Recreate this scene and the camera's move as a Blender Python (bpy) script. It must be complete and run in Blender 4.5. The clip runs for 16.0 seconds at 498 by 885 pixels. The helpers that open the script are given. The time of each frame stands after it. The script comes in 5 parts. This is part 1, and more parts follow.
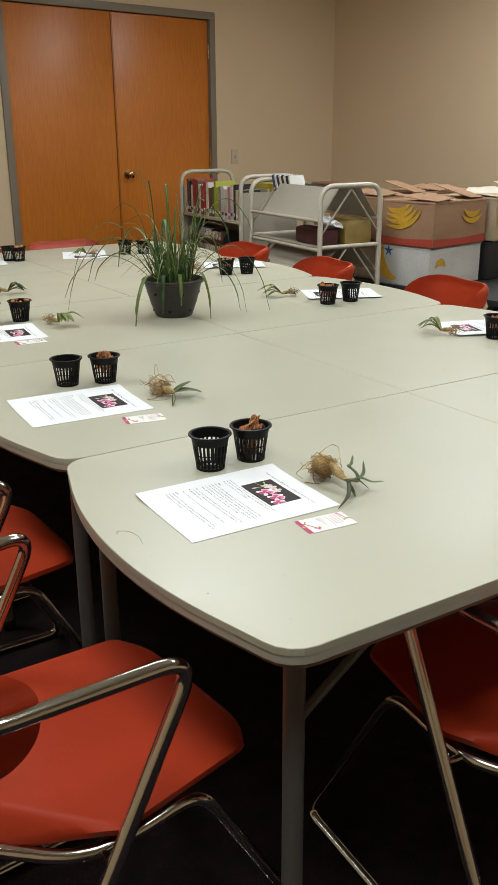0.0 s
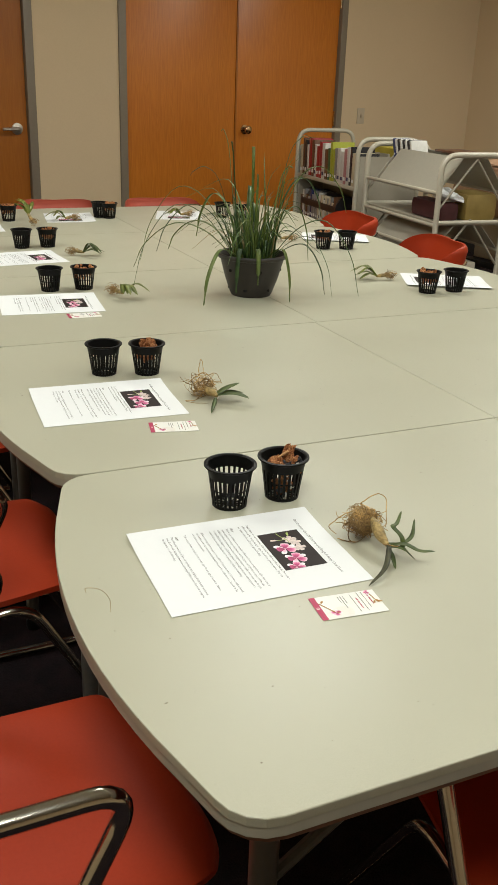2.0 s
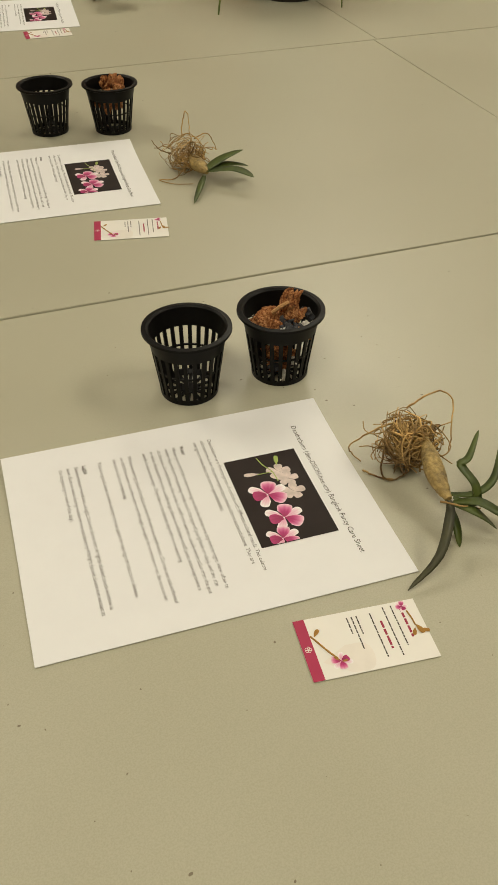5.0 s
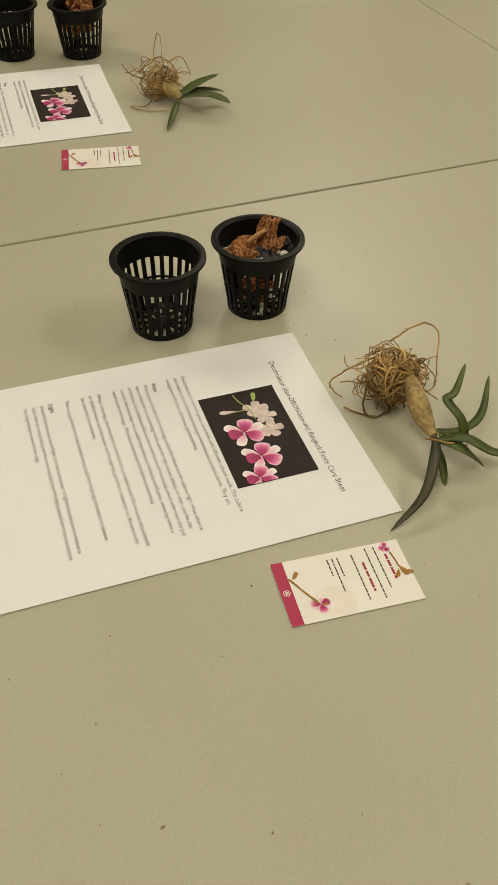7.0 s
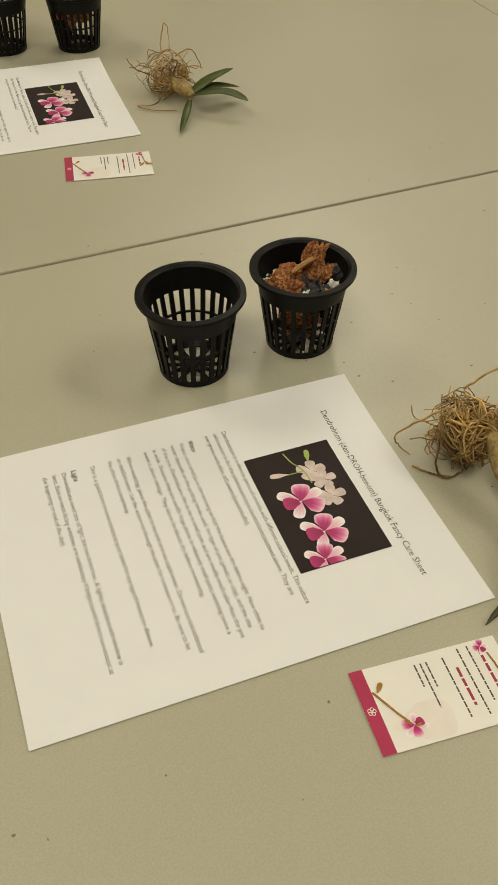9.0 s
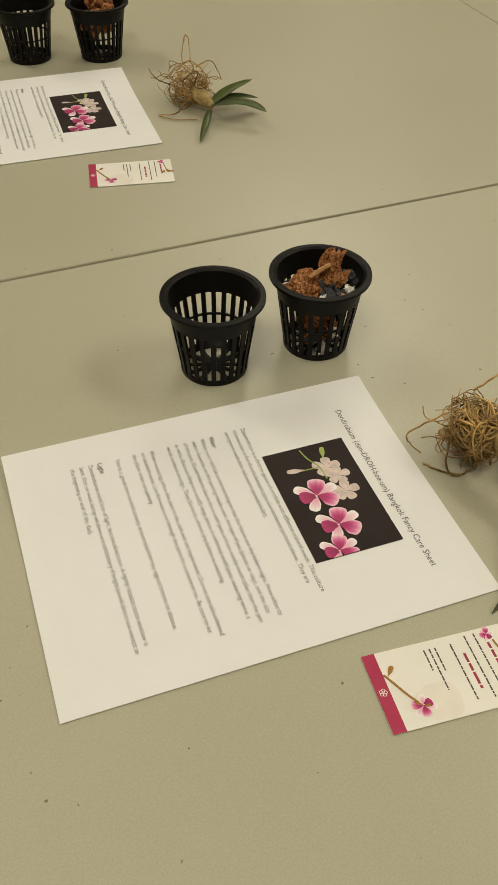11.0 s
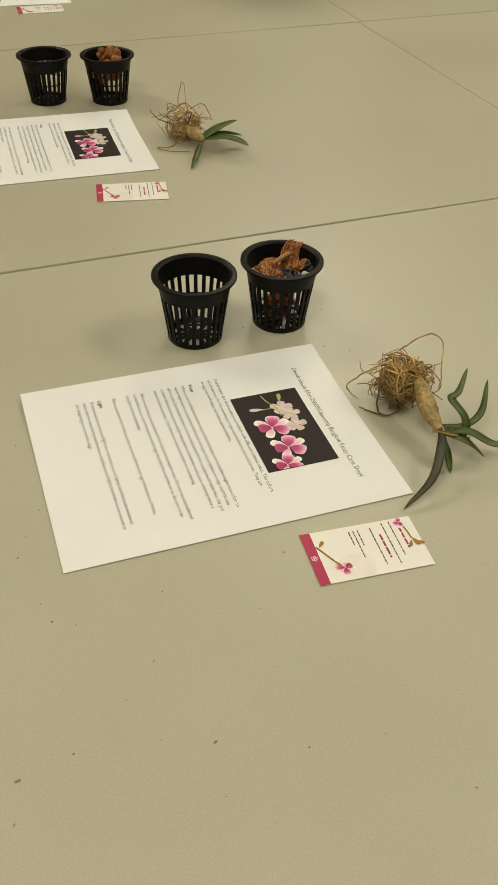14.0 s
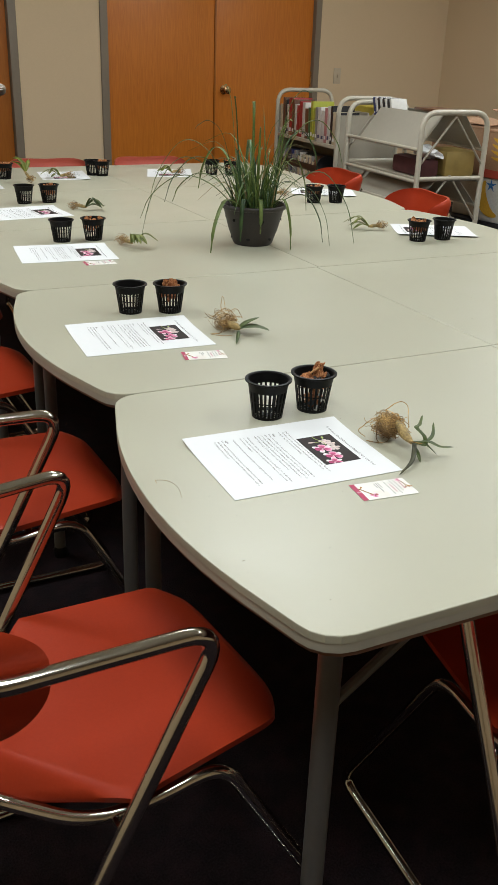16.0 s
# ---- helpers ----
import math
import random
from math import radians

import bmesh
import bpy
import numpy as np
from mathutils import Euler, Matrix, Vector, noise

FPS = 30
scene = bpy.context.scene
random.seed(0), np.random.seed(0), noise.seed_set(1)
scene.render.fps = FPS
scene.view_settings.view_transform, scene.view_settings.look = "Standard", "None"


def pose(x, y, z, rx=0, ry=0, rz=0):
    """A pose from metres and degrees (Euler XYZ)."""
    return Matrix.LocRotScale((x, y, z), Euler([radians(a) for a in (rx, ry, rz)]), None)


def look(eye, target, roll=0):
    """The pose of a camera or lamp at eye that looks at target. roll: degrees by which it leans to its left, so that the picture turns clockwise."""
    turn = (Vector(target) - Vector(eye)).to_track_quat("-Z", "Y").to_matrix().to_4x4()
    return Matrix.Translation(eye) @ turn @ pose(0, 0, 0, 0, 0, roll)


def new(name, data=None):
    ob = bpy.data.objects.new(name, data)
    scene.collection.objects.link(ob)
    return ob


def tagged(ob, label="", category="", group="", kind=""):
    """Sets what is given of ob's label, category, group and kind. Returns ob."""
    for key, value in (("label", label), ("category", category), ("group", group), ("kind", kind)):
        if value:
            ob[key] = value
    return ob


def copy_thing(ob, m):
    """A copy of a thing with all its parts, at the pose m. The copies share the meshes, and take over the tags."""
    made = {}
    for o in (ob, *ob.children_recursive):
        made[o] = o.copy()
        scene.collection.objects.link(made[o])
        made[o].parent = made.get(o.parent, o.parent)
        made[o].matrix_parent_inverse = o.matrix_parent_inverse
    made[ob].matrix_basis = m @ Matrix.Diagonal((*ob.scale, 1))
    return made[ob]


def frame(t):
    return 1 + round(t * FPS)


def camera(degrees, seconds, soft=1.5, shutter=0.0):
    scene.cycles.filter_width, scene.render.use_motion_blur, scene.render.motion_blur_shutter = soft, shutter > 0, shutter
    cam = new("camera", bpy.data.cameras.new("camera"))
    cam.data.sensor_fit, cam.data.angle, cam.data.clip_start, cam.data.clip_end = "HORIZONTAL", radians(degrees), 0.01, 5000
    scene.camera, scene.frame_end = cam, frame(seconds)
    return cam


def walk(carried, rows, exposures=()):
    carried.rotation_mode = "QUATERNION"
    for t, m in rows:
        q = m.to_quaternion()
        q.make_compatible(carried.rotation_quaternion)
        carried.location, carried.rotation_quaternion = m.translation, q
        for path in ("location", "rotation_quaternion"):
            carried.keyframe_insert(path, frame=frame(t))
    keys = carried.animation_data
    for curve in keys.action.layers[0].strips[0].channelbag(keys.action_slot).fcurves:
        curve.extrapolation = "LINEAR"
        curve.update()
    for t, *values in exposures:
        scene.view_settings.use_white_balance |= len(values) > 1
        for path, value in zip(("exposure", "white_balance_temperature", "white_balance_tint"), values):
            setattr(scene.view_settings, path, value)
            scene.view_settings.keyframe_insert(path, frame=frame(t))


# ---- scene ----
cam = camera(31.4, 16.0, 1.25)
PATH = [
    (0, (0.279, 0.51, 1.339), (1.544, 1.909, 0.673), -0.4),
    (0.5, (0.301, 0.478, 1.351), (1.447, 1.967, 0.666), 0.1),
    (1, (0.332, 0.497, 1.347), (1.395, 2.011, 0.588), 0.7),
    (1.2, (0.35, 0.514, 1.349), (1.405, 2.027, 0.575), 0.9),
    (1.5, (0.462, 0.595, 1.336), (1.504, 2.119, 0.568), 1.1),
    (2, (0.592, 0.678, 1.347), (1.639, 2.206, 0.593), 2.1),
    (2.5, (0.69, 0.761, 1.324), (1.719, 2.29, 0.548), 2.3),
    (3, (0.849, 0.875, 1.293), (1.81, 2.428, 0.478), 2.0),
    (3.5, (0.924, 0.935, 1.261), (1.719, 2.487, 0.281), 0.7),
    (4, (0.965, 1.014, 1.248), (1.704, 2.475, 0.099), -0.0),
    (4.2, (0.981, 1.053, 1.245), (1.734, 2.474, 0.056), 0.3),
    (6.3, (0.988, 1.12, 1.212), (1.731, 2.412, -0.123), 0.1),
    (6.5, (0.989, 1.122, 1.21), (1.732, 2.401, -0.137), 0.4),
    (7, (1.001, 1.117, 1.201), (1.754, 2.37, -0.164), 0.7),
    (7.5, (1.015, 1.11, 1.197), (1.774, 2.338, -0.187), 0.1),
    (8, (1.008, 1.135, 1.195), (1.778, 2.342, -0.201), 0.4),
    (8.5, (1.011, 1.199, 1.185), (1.772, 2.408, -0.215), -0.0),
    (9, (1.018, 1.236, 1.18), (1.781, 2.445, -0.219), 0.3),
    (11.5, (0.994, 1.214, 1.197), (1.751, 2.443, -0.187), 0.8),
    (12, (0.998, 1.211, 1.197), (1.752, 2.446, -0.183), 0.7),
    (12.5, (1.005, 1.226, 1.183), (1.758, 2.461, -0.199), 0.8),
    (13, (1.002, 1.224, 1.186), (1.757, 2.45, -0.203), 1.2),
    (13.5, (0.979, 1.181, 1.202), (1.748, 2.407, -0.179), 1.6),
    (14, (0.924, 1.053, 1.226), (1.734, 2.352, -0.061), 2.0),
    (14.5, (0.856, 0.934, 1.268), (1.733, 2.368, 0.185), 1.6),
    (15, (0.659, 0.808, 1.292), (1.662, 2.277, 0.378), 0.8),
    (15.5, (0.517, 0.689, 1.315), (1.626, 2.138, 0.495), 1.3),
    (16, (0.392, 0.583, 1.328), (1.481, 2.048, 0.51), 2.0),
]
EXPOSURES = [(0, 0.06, 5600, 6), (1.0, 0.06, 5550, 6), (2.0, -0.06, 6050, 4), (2.5, -0.14, 6650, 3), (3.0, -0.28, 6750, 1), (3.5, -0.40, 7000, 4), (6.5, -0.62, 7250, 6), (9.0, -0.67, 7200, 5), (12.0, -0.66, 7200, 5), (13.5, -0.62, 7200, 5), (14.5, -0.44, 7100, 2), (15.0, -0.37, 7050, 0), (15.5, -0.23, 6350, 0), (16, -0.03, 5600, 6)]
walk(cam, [(t, look(eye, target, roll)) for t, eye, target, roll in PATH], EXPOSURES)

# ---- light ----
world = bpy.data.worlds.new("world")
scene.world = world
world.use_nodes = True
world.node_tree.nodes["Background"].inputs[0].default_value = (1.0, 0.93, 0.82, 1)
world.node_tree.nodes["Background"].inputs[1].default_value = 0.05
LAMP_COLOUR = (1.0, 0.945, 0.85)
LAMP_POWER = 28.5
CEILING = 2.75
LAMPS = [(0.5, 0.9), (2.9, 0.9), (5.3, 0.9), (0.5, 3.7), (2.9, 3.7), (5.3, 3.7)]
for lx, ly in LAMPS:
    lamp = bpy.data.lights.new("troffer_light", "AREA")
    lamp.shape, lamp.size, lamp.size_y = "RECTANGLE", 0.56, 1.16
    lamp.energy, lamp.color = LAMP_POWER, LAMP_COLOUR
    new("troffer_light", lamp).matrix_world = pose(lx, ly, CEILING - 0.03)


# ---- materials ----
def shader(name):
    m = bpy.data.materials.new(name)
    m.use_nodes = True
    nt = m.node_tree
    return m, nt, nt.nodes["Principled BSDF"]


def coords(nt, scale=(1, 1, 1)):
    tc = nt.nodes.new("ShaderNodeTexCoord")
    mp = nt.nodes.new("ShaderNodeMapping")
    mp.inputs["Scale"].default_value = scale
    nt.links.new(tc.outputs["Object"], mp.inputs["Vector"])
    return mp.outputs["Vector"]


def grain(nt, vec, scale, detail=4.0, rough=0.55):
    n = nt.nodes.new("ShaderNodeTexNoise")
    n.inputs["Scale"].default_value, n.inputs["Detail"].default_value, n.inputs["Roughness"].default_value = scale, detail, rough
    nt.links.new(vec, n.inputs["Vector"])
    return n.outputs["Fac"]


def ramp(nt, fac, stops):
    r = nt.nodes.new("ShaderNodeValToRGB")
    els = r.color_ramp.elements
    while len(els) < len(stops):
        els.new(0.5)
    for e, (p, c) in zip(els, stops):
        e.position, e.color = p, (*c, 1)
    nt.links.new(fac, r.inputs["Fac"])
    return r.outputs["Color"]


def mixed(nt, fac, a, b, kind="MIX"):
    m = nt.nodes.new("ShaderNodeMix")
    m.data_type, m.blend_type = "RGBA", kind
    for slot, v in ((0, fac), (6, a), (7, b)):
        if isinstance(v, (int, float)):
            m.inputs[slot].default_value = v
        elif isinstance(v, tuple):
            m.inputs[slot].default_value = (*v, 1)
        else:
            nt.links.new(v, m.inputs[slot])
    return m.outputs[2]


def relief(nt, bsdf, height, strength, distance):
    b = nt.nodes.new("ShaderNodeBump")
    b.inputs["Strength"].default_value, b.inputs["Distance"].default_value = strength, distance
    nt.links.new(height, b.inputs["Height"])
    nt.links.new(b.outputs["Normal"], bsdf.inputs["Normal"])


def plain(name, c, rough=0.5, metal=0.0, vary=0.12, scale=30.0, bump=0.0, big=3.0, spec=0.5, per_object=0.0):
    """A painted, moulded or metal surface with fine and coarse variation."""
    m, nt, bsdf = shader(name)
    v = coords(nt)
    fine, coarse = grain(nt, v, scale), grain(nt, v, big, 2.0)
    dark, light = tuple(x * (1 - vary) for x in c), tuple(min(1, x * (1 + vary)) for x in c)
    col = ramp(nt, fine, [(0.3, dark), (0.7, light)])
    col = mixed(nt, 0.5, col, ramp(nt, coarse, [(0.3, dark), (0.7, light)]))
    if per_object:
        info = nt.nodes.new("ShaderNodeObjectInfo")
        hsv = nt.nodes.new("ShaderNodeHueSaturation")
        mr = nt.nodes.new("ShaderNodeMapRange")
        mr.inputs[3].default_value, mr.inputs[4].default_value = 1 - per_object, 1 + per_object
        nt.links.new(info.outputs["Random"], mr.inputs[0])
        nt.links.new(mr.outputs[0], hsv.inputs["Value"])
        nt.links.new(col, hsv.inputs["Color"])
        col = hsv.outputs["Color"]
    nt.links.new(col, bsdf.inputs["Base Color"])
    rr = nt.nodes.new("ShaderNodeMapRange")
    rr.inputs[3].default_value, rr.inputs[4].default_value = max(0.02, rough - 0.08), min(1, rough + 0.08)
    nt.links.new(coarse, rr.inputs[0])
    nt.links.new(rr.outputs[0], bsdf.inputs["Roughness"])
    bsdf.inputs["Metallic"].default_value = metal
    bsdf.inputs["Specular IOR Level"].default_value = spec
    if bump:
        relief(nt, bsdf, fine, bump, 0.002)
    return m


def laminate(name):
    """Grey-green table laminate with fine flecks, faint smears and specks of soil."""
    m, nt, bsdf = shader(name)
    geo = nt.nodes.new("ShaderNodeNewGeometry")
    v = geo.outputs["Position"]
    fleck, smear, speck = grain(nt, v, 900.0, 2.0), grain(nt, v, 5.0, 5.0), grain(nt, v, 170.0, 1.0)
    col = ramp(nt, fleck, [(0.35, (0.400, 0.386, 0.284)), (0.65, (0.475, 0.460, 0.348))])
    col = mixed(nt, 0.4, col, ramp(nt, smear, [(0.3, (0.415, 0.400, 0.298)), (0.7, (0.465, 0.450, 0.338))]))
    col = mixed(nt, ramp(nt, speck, [(0.775, (0, 0, 0)), (0.80, (0.8, 0.8, 0.8))]), col, (0.12, 0.085, 0.05))
    nt.links.new(col, bsdf.inputs["Base Color"])
    nt.links.new(ramp(nt, smear, [(0.3, (0.32,) * 3), (0.7, (0.44,) * 3)]), bsdf.inputs["Roughness"])
    relief(nt, bsdf, fleck, 0.05, 0.0004)
    return m


def oak(name, tint=1.0):
    """Stained oak veneer with long upright grain and cathedral figure."""
    m, nt, bsdf = shader(name)
    v = coords(nt, (1, 1, 0.07))
    fig = grain(nt, v, 7.0, 3.0, 0.6)
    w = nt.nodes.new("ShaderNodeMath")
    w.operation = "PINGPONG"
    s = nt.nodes.new("ShaderNodeMath")
    s.operation = "MULTIPLY"
    s.inputs[1].default_value = 14.0
    nt.links.new(fig, s.inputs[0])
    nt.links.new(s.outputs[0], w.inputs[0])
    w.inputs[1].default_value = 0.5
    fine = grain(nt, v, 130.0, 4.0)
    a, b, c = (0.37 * tint, 0.104 * tint, 0.008 * tint), (0.56 * tint, 0.168 * tint, 0.013 * tint), (0.64 * tint, 0.215 * tint, 0.020 * tint)
    col = ramp(nt, w.outputs[0], [(0.0, b), (0.3, c), (0.5, b)])
    col = mixed(nt, 0.30, col, ramp(nt, fine, [(0.35, a), (0.65, c)]))
    col = mixed(nt, 0.3, col, ramp(nt, grain(nt, coords(nt), 1.6, 2.0), [(0.3, a), (0.7, c)]))
    nt.links.new(col, bsdf.inputs["Base Color"])
    bsdf.inputs["Roughness"].default_value = 0.34
    relief(nt, bsdf, fine, 0.12, 0.0006)
    return m


def carpet(name):
    m, nt, bsdf = shader(name)
    v = coords(nt)
    f = grain(nt, v, 260.0, 3.0)
    col = ramp(nt, f, [(0.3, (0.010, 0.008, 0.009)), (0.7, (0.034, 0.025, 0.028))])
    col = mixed(nt, 0.35, col, ramp(nt, grain(nt, v, 18.0, 3.0), [(0.4, (0.012, 0.010, 0.012)), (0.7, (0.045, 0.022, 0.026))]))
    nt.links.new(col, bsdf.inputs["Base Color"])
    bsdf.inputs["Roughness"].default_value = 1.0
    bsdf.inputs["Specular IOR Level"].default_value = 0.1
    relief(nt, bsdf, f, 0.8, 0.006)
    return m


def petal(name):
    """Printed orchid petal: white margin, magenta veins towards the throat."""
    m, nt, bsdf = shader(name)
    at = nt.nodes.new("ShaderNodeAttribute")
    at.attribute_name = "reach"
    col = ramp(nt, at.outputs["Fac"], [(0.0, (0.30, 0.008, 0.08)), (0.25, (0.48, 0.025, 0.16)), (0.50, (0.68, 0.16, 0.34)), (0.78, (0.82, 0.56, 0.64)), (0.95, (0.88, 0.84, 0.83))])
    nt.links.new(col, bsdf.inputs["Base Color"])
    bsdf.inputs["Roughness"].default_value = 0.45
    return m


def foliage(name, dark, light, rough=0.42):
    m, nt, bsdf = shader(name)
    v = coords(nt)
    f = grain(nt, v, 40.0, 3.0)
    geo = nt.nodes.new("ShaderNodeNewGeometry")
    col = ramp(nt, f, [(0.3, dark), (0.7, light)])
    hsv = nt.nodes.new("ShaderNodeHueSaturation")
    mr = nt.nodes.new("ShaderNodeMapRange")
    mr.inputs[3].default_value, mr.inputs[4].default_value = 0.55, 1.5
    nt.links.new(geo.outputs["Random Per Island"], mr.inputs[0])
    nt.links.new(mr.outputs[0], hsv.inputs["Value"])
    nt.links.new(col, hsv.inputs["Color"])
    nt.links.new(hsv.outputs["Color"], bsdf.inputs["Base Color"])
    bsdf.inputs["Roughness"].default_value = rough
    return m


def bark(name):
    m, nt, bsdf = shader(name)
    v = coords(nt)
    f, g = grain(nt, v, 420.0, 6.0, 0.7), grain(nt, v, 110.0, 3.0)
    col = ramp(nt, f, [(0.36, (0.035, 0.012, 0.006)), (0.47, (0.30, 0.095, 0.026)), (0.60, (0.70, 0.36, 0.14))])
    col = mixed(nt, ramp(nt, g, [(0.4, (0, 0, 0)), (0.65, (0.45,) * 3)]), col, (0.36, 0.12, 0.035))
    nt.links.new(col, bsdf.inputs["Base Color"])
    bsdf.inputs["Roughness"].default_value = 0.9
    relief(nt, bsdf, f, 0.9, 0.003)
    return m


def cardboard(name, c):
    m, nt, bsdf = shader(name)
    v = coords(nt)
    f = grain(nt, v, 90.0, 4.0)
    col = ramp(nt, f, [(0.3, tuple(x * 0.85 for x in c)), (0.7, tuple(min(1, x * 1.12) for x in c))])
    col = mixed(nt, 0.4, col, ramp(nt, grain(nt, v, 6.0, 3.0), [(0.35, tuple(x * 0.75 for x in c)), (0.65, c)]))
    nt.links.new(col, bsdf.inputs["Base Color"])
    bsdf.inputs["Roughness"].default_value = 0.8
    relief(nt, bsdf, f, 0.2, 0.001)
    return m


WALL_PAINT = plain("wall_paint", (0.67, 0.522, 0.330), 0.75, vary=0.03, scale=120, bump=0.12, big=1.2, spec=0.25)
CEIL_TILE = plain("ceiling_tile", (0.72, 0.70, 0.64), 0.9, vary=0.05, scale=140, bump=0.4)
CARPET = carpet("dark_carpet")
TOP = laminate("table_laminate")
EDGE = plain("table_edge", (0.42, 0.40, 0.32), 0.45, vary=0.08, scale=40)
UNDER = plain("table_core", (0.17, 0.085, 0.05), 0.7, vary=0.2, scale=60)
LEG = plain("grey_leg_enamel", (0.115, 0.112, 0.104), 0.42, vary=0.08, scale=80)
ORANGE = plain("orange_vinyl", (0.385, 0.039, 0.010), 0.44, vary=0.07, scale=220, bump=0.06, big=6.0, spec=0.2)
# the orange vinyl again, with the pink haze of distance mixed into its colour
PINKBACK = plain("hazed_orange_vinyl", (0.46, 0.090, 0.055), 0.46, vary=0.07, scale=220, bump=0.06)
CHROME = plain("chrome", (0.55, 0.52, 0.46), 0.13, 1.0, vary=0.08, scale=25)
BLACKP = plain("black_plastic", (0.0045, 0.0043, 0.004), 0.46, vary=0.25, scale=90, bump=0.05, spec=0.17)
PLANTPOT = plain("dark_grey_plastic", (0.026, 0.021, 0.018), 0.50, vary=0.2, scale=60, bump=0.05)
PAPER = plain("white_paper", (0.80, 0.805, 0.80), 0.7, vary=0.015, scale=60, spec=0.3)
INK = plain("grey_ink", (0.085, 0.075, 0.062), 0.8, vary=0.1)
PHOTO = plain("photo_black", (0.018, 0.011, 0.009), 0.55, vary=0.3, scale=40, spec=0.25)
PETAL = petal("printed_petal")
BUD = plain("printed_bud", (0.33, 0.42, 0.10), 0.5, vary=0.2, scale=200)
PALE = plain("printed_pale_petal", (0.60, 0.50, 0.46), 0.5, vary=0.38, scale=170)
CARD = plain("card_cream", (0.82, 0.80, 0.74), 0.5, vary=0.05, scale=25)
WASH = plain("card_peach", (0.80, 0.755, 0.68), 0.5, vary=0.08, scale=60)
MAGENTA = plain("card_magenta", (0.42, 0.025, 0.085), 0.5, vary=0.08, scale=60)
REDINK = plain("red_ink", (0.35, 0.03, 0.07), 0.7, vary=0.1)
OCHRE = plain("printed_ochre", (0.35, 0.17, 0.02), 0.6, vary=0.3, scale=300)
FRAME = plain("door_frame_paint", (0.215, 0.175, 0.125), 0.45, vary=0.06, scale=60)
OAK = oak("oak_veneer")
OAK_DARK = oak("oak_veneer_dark", 0.60)
BRASS = plain("satin_brass", (0.55, 0.38, 0.20), 0.22, 1.0, vary=0.1)
STEEL = plain("satin_steel", (0.55, 0.52, 0.47), 0.3, 1.0, vary=0.1)
TRIM = plain("dark_base", (0.03, 0.026, 0.024), 0.6)
CREAM = plain("cream_enamel", (0.50, 0.46, 0.36), 0.42, vary=0.06, scale=50, bump=0.04)
# taupe panels; also shade put into the colour of truck two's level shelves
CREAM_DK = plain("taupe_and_shaded_enamel", (0.33, 0.295, 0.225), 0.5, vary=0.06, scale=50, bump=0.04)
SWITCH = plain("switch_plate", (0.54, 0.45, 0.32), 0.4, vary=0.03)
GRASS = foliage("grass_blade", (0.055, 0.088, 0.012), (0.14, 0.19, 0.034))
GRASS_TINTS = [GRASS, foliage("grass_blade_deep", (0.016, 0.038, 0.010), (0.05, 0.095, 0.025)), foliage("grass_blade_pale", (0.07, 0.11, 0.022), (0.17, 0.22, 0.06)), foliage("grass_blade_cool", (0.034, 0.070, 0.014), (0.095, 0.15, 0.038))]
STRAW = foliage("dry_blade", (0.20, 0.15, 0.06), (0.34, 0.27, 0.12), 0.7)
LEAF = foliage("orchid_leaf", (0.024, 0.042, 0.007), (0.085, 0.115, 0.020), 0.46)
LEAF_OLD = foliage("old_orchid_leaf", (0.018, 0.020, 0.008), (0.060, 0.058, 0.020), 0.5)
LEAF_PALE = foliage("pale_orchid_leaf", (0.075, 0.095, 0.014), (0.23, 0.26, 0.045), 0.4)
BULB = plain("pseudobulb", (0.33, 0.235, 0.085), 0.55, vary=0.75, scale=300, bump=0.9, big=70.0)
# tan root tones, spread wider to paint in dark gaps and pale highlights
ROOT = foliage("orchid_root", (0.085, 0.038, 0.010), (0.58, 0.38, 0.14), 0.8)
BARK = bark("fir_bark")
STICK = plain("bark_sliver_wood", (0.46, 0.25, 0.10), 0.85, vary=0.35, scale=400, bump=0.8)
CHARCOAL = plain("charcoal", (0.035, 0.036, 0.040), 0.7, vary=0.4, scale=150, bump=0.5)
PERLITE = plain("perlite", (0.70, 0.68, 0.62), 0.8, vary=0.15, scale=300, bump=0.6)
SOIL = plain("potting_soil", (0.035, 0.024, 0.015), 0.95, vary=0.6, scale=120, bump=1.0)
LIT = bpy.data.materials.new("lamp_diffuser")
LIT.use_nodes = True
LIT.node_tree.nodes["Principled BSDF"].inputs["Emission Color"].default_value = (*LAMP_COLOUR, 1)
LIT.node_tree.nodes["Principled BSDF"].inputs["Emission Strength"].default_value = 4.0


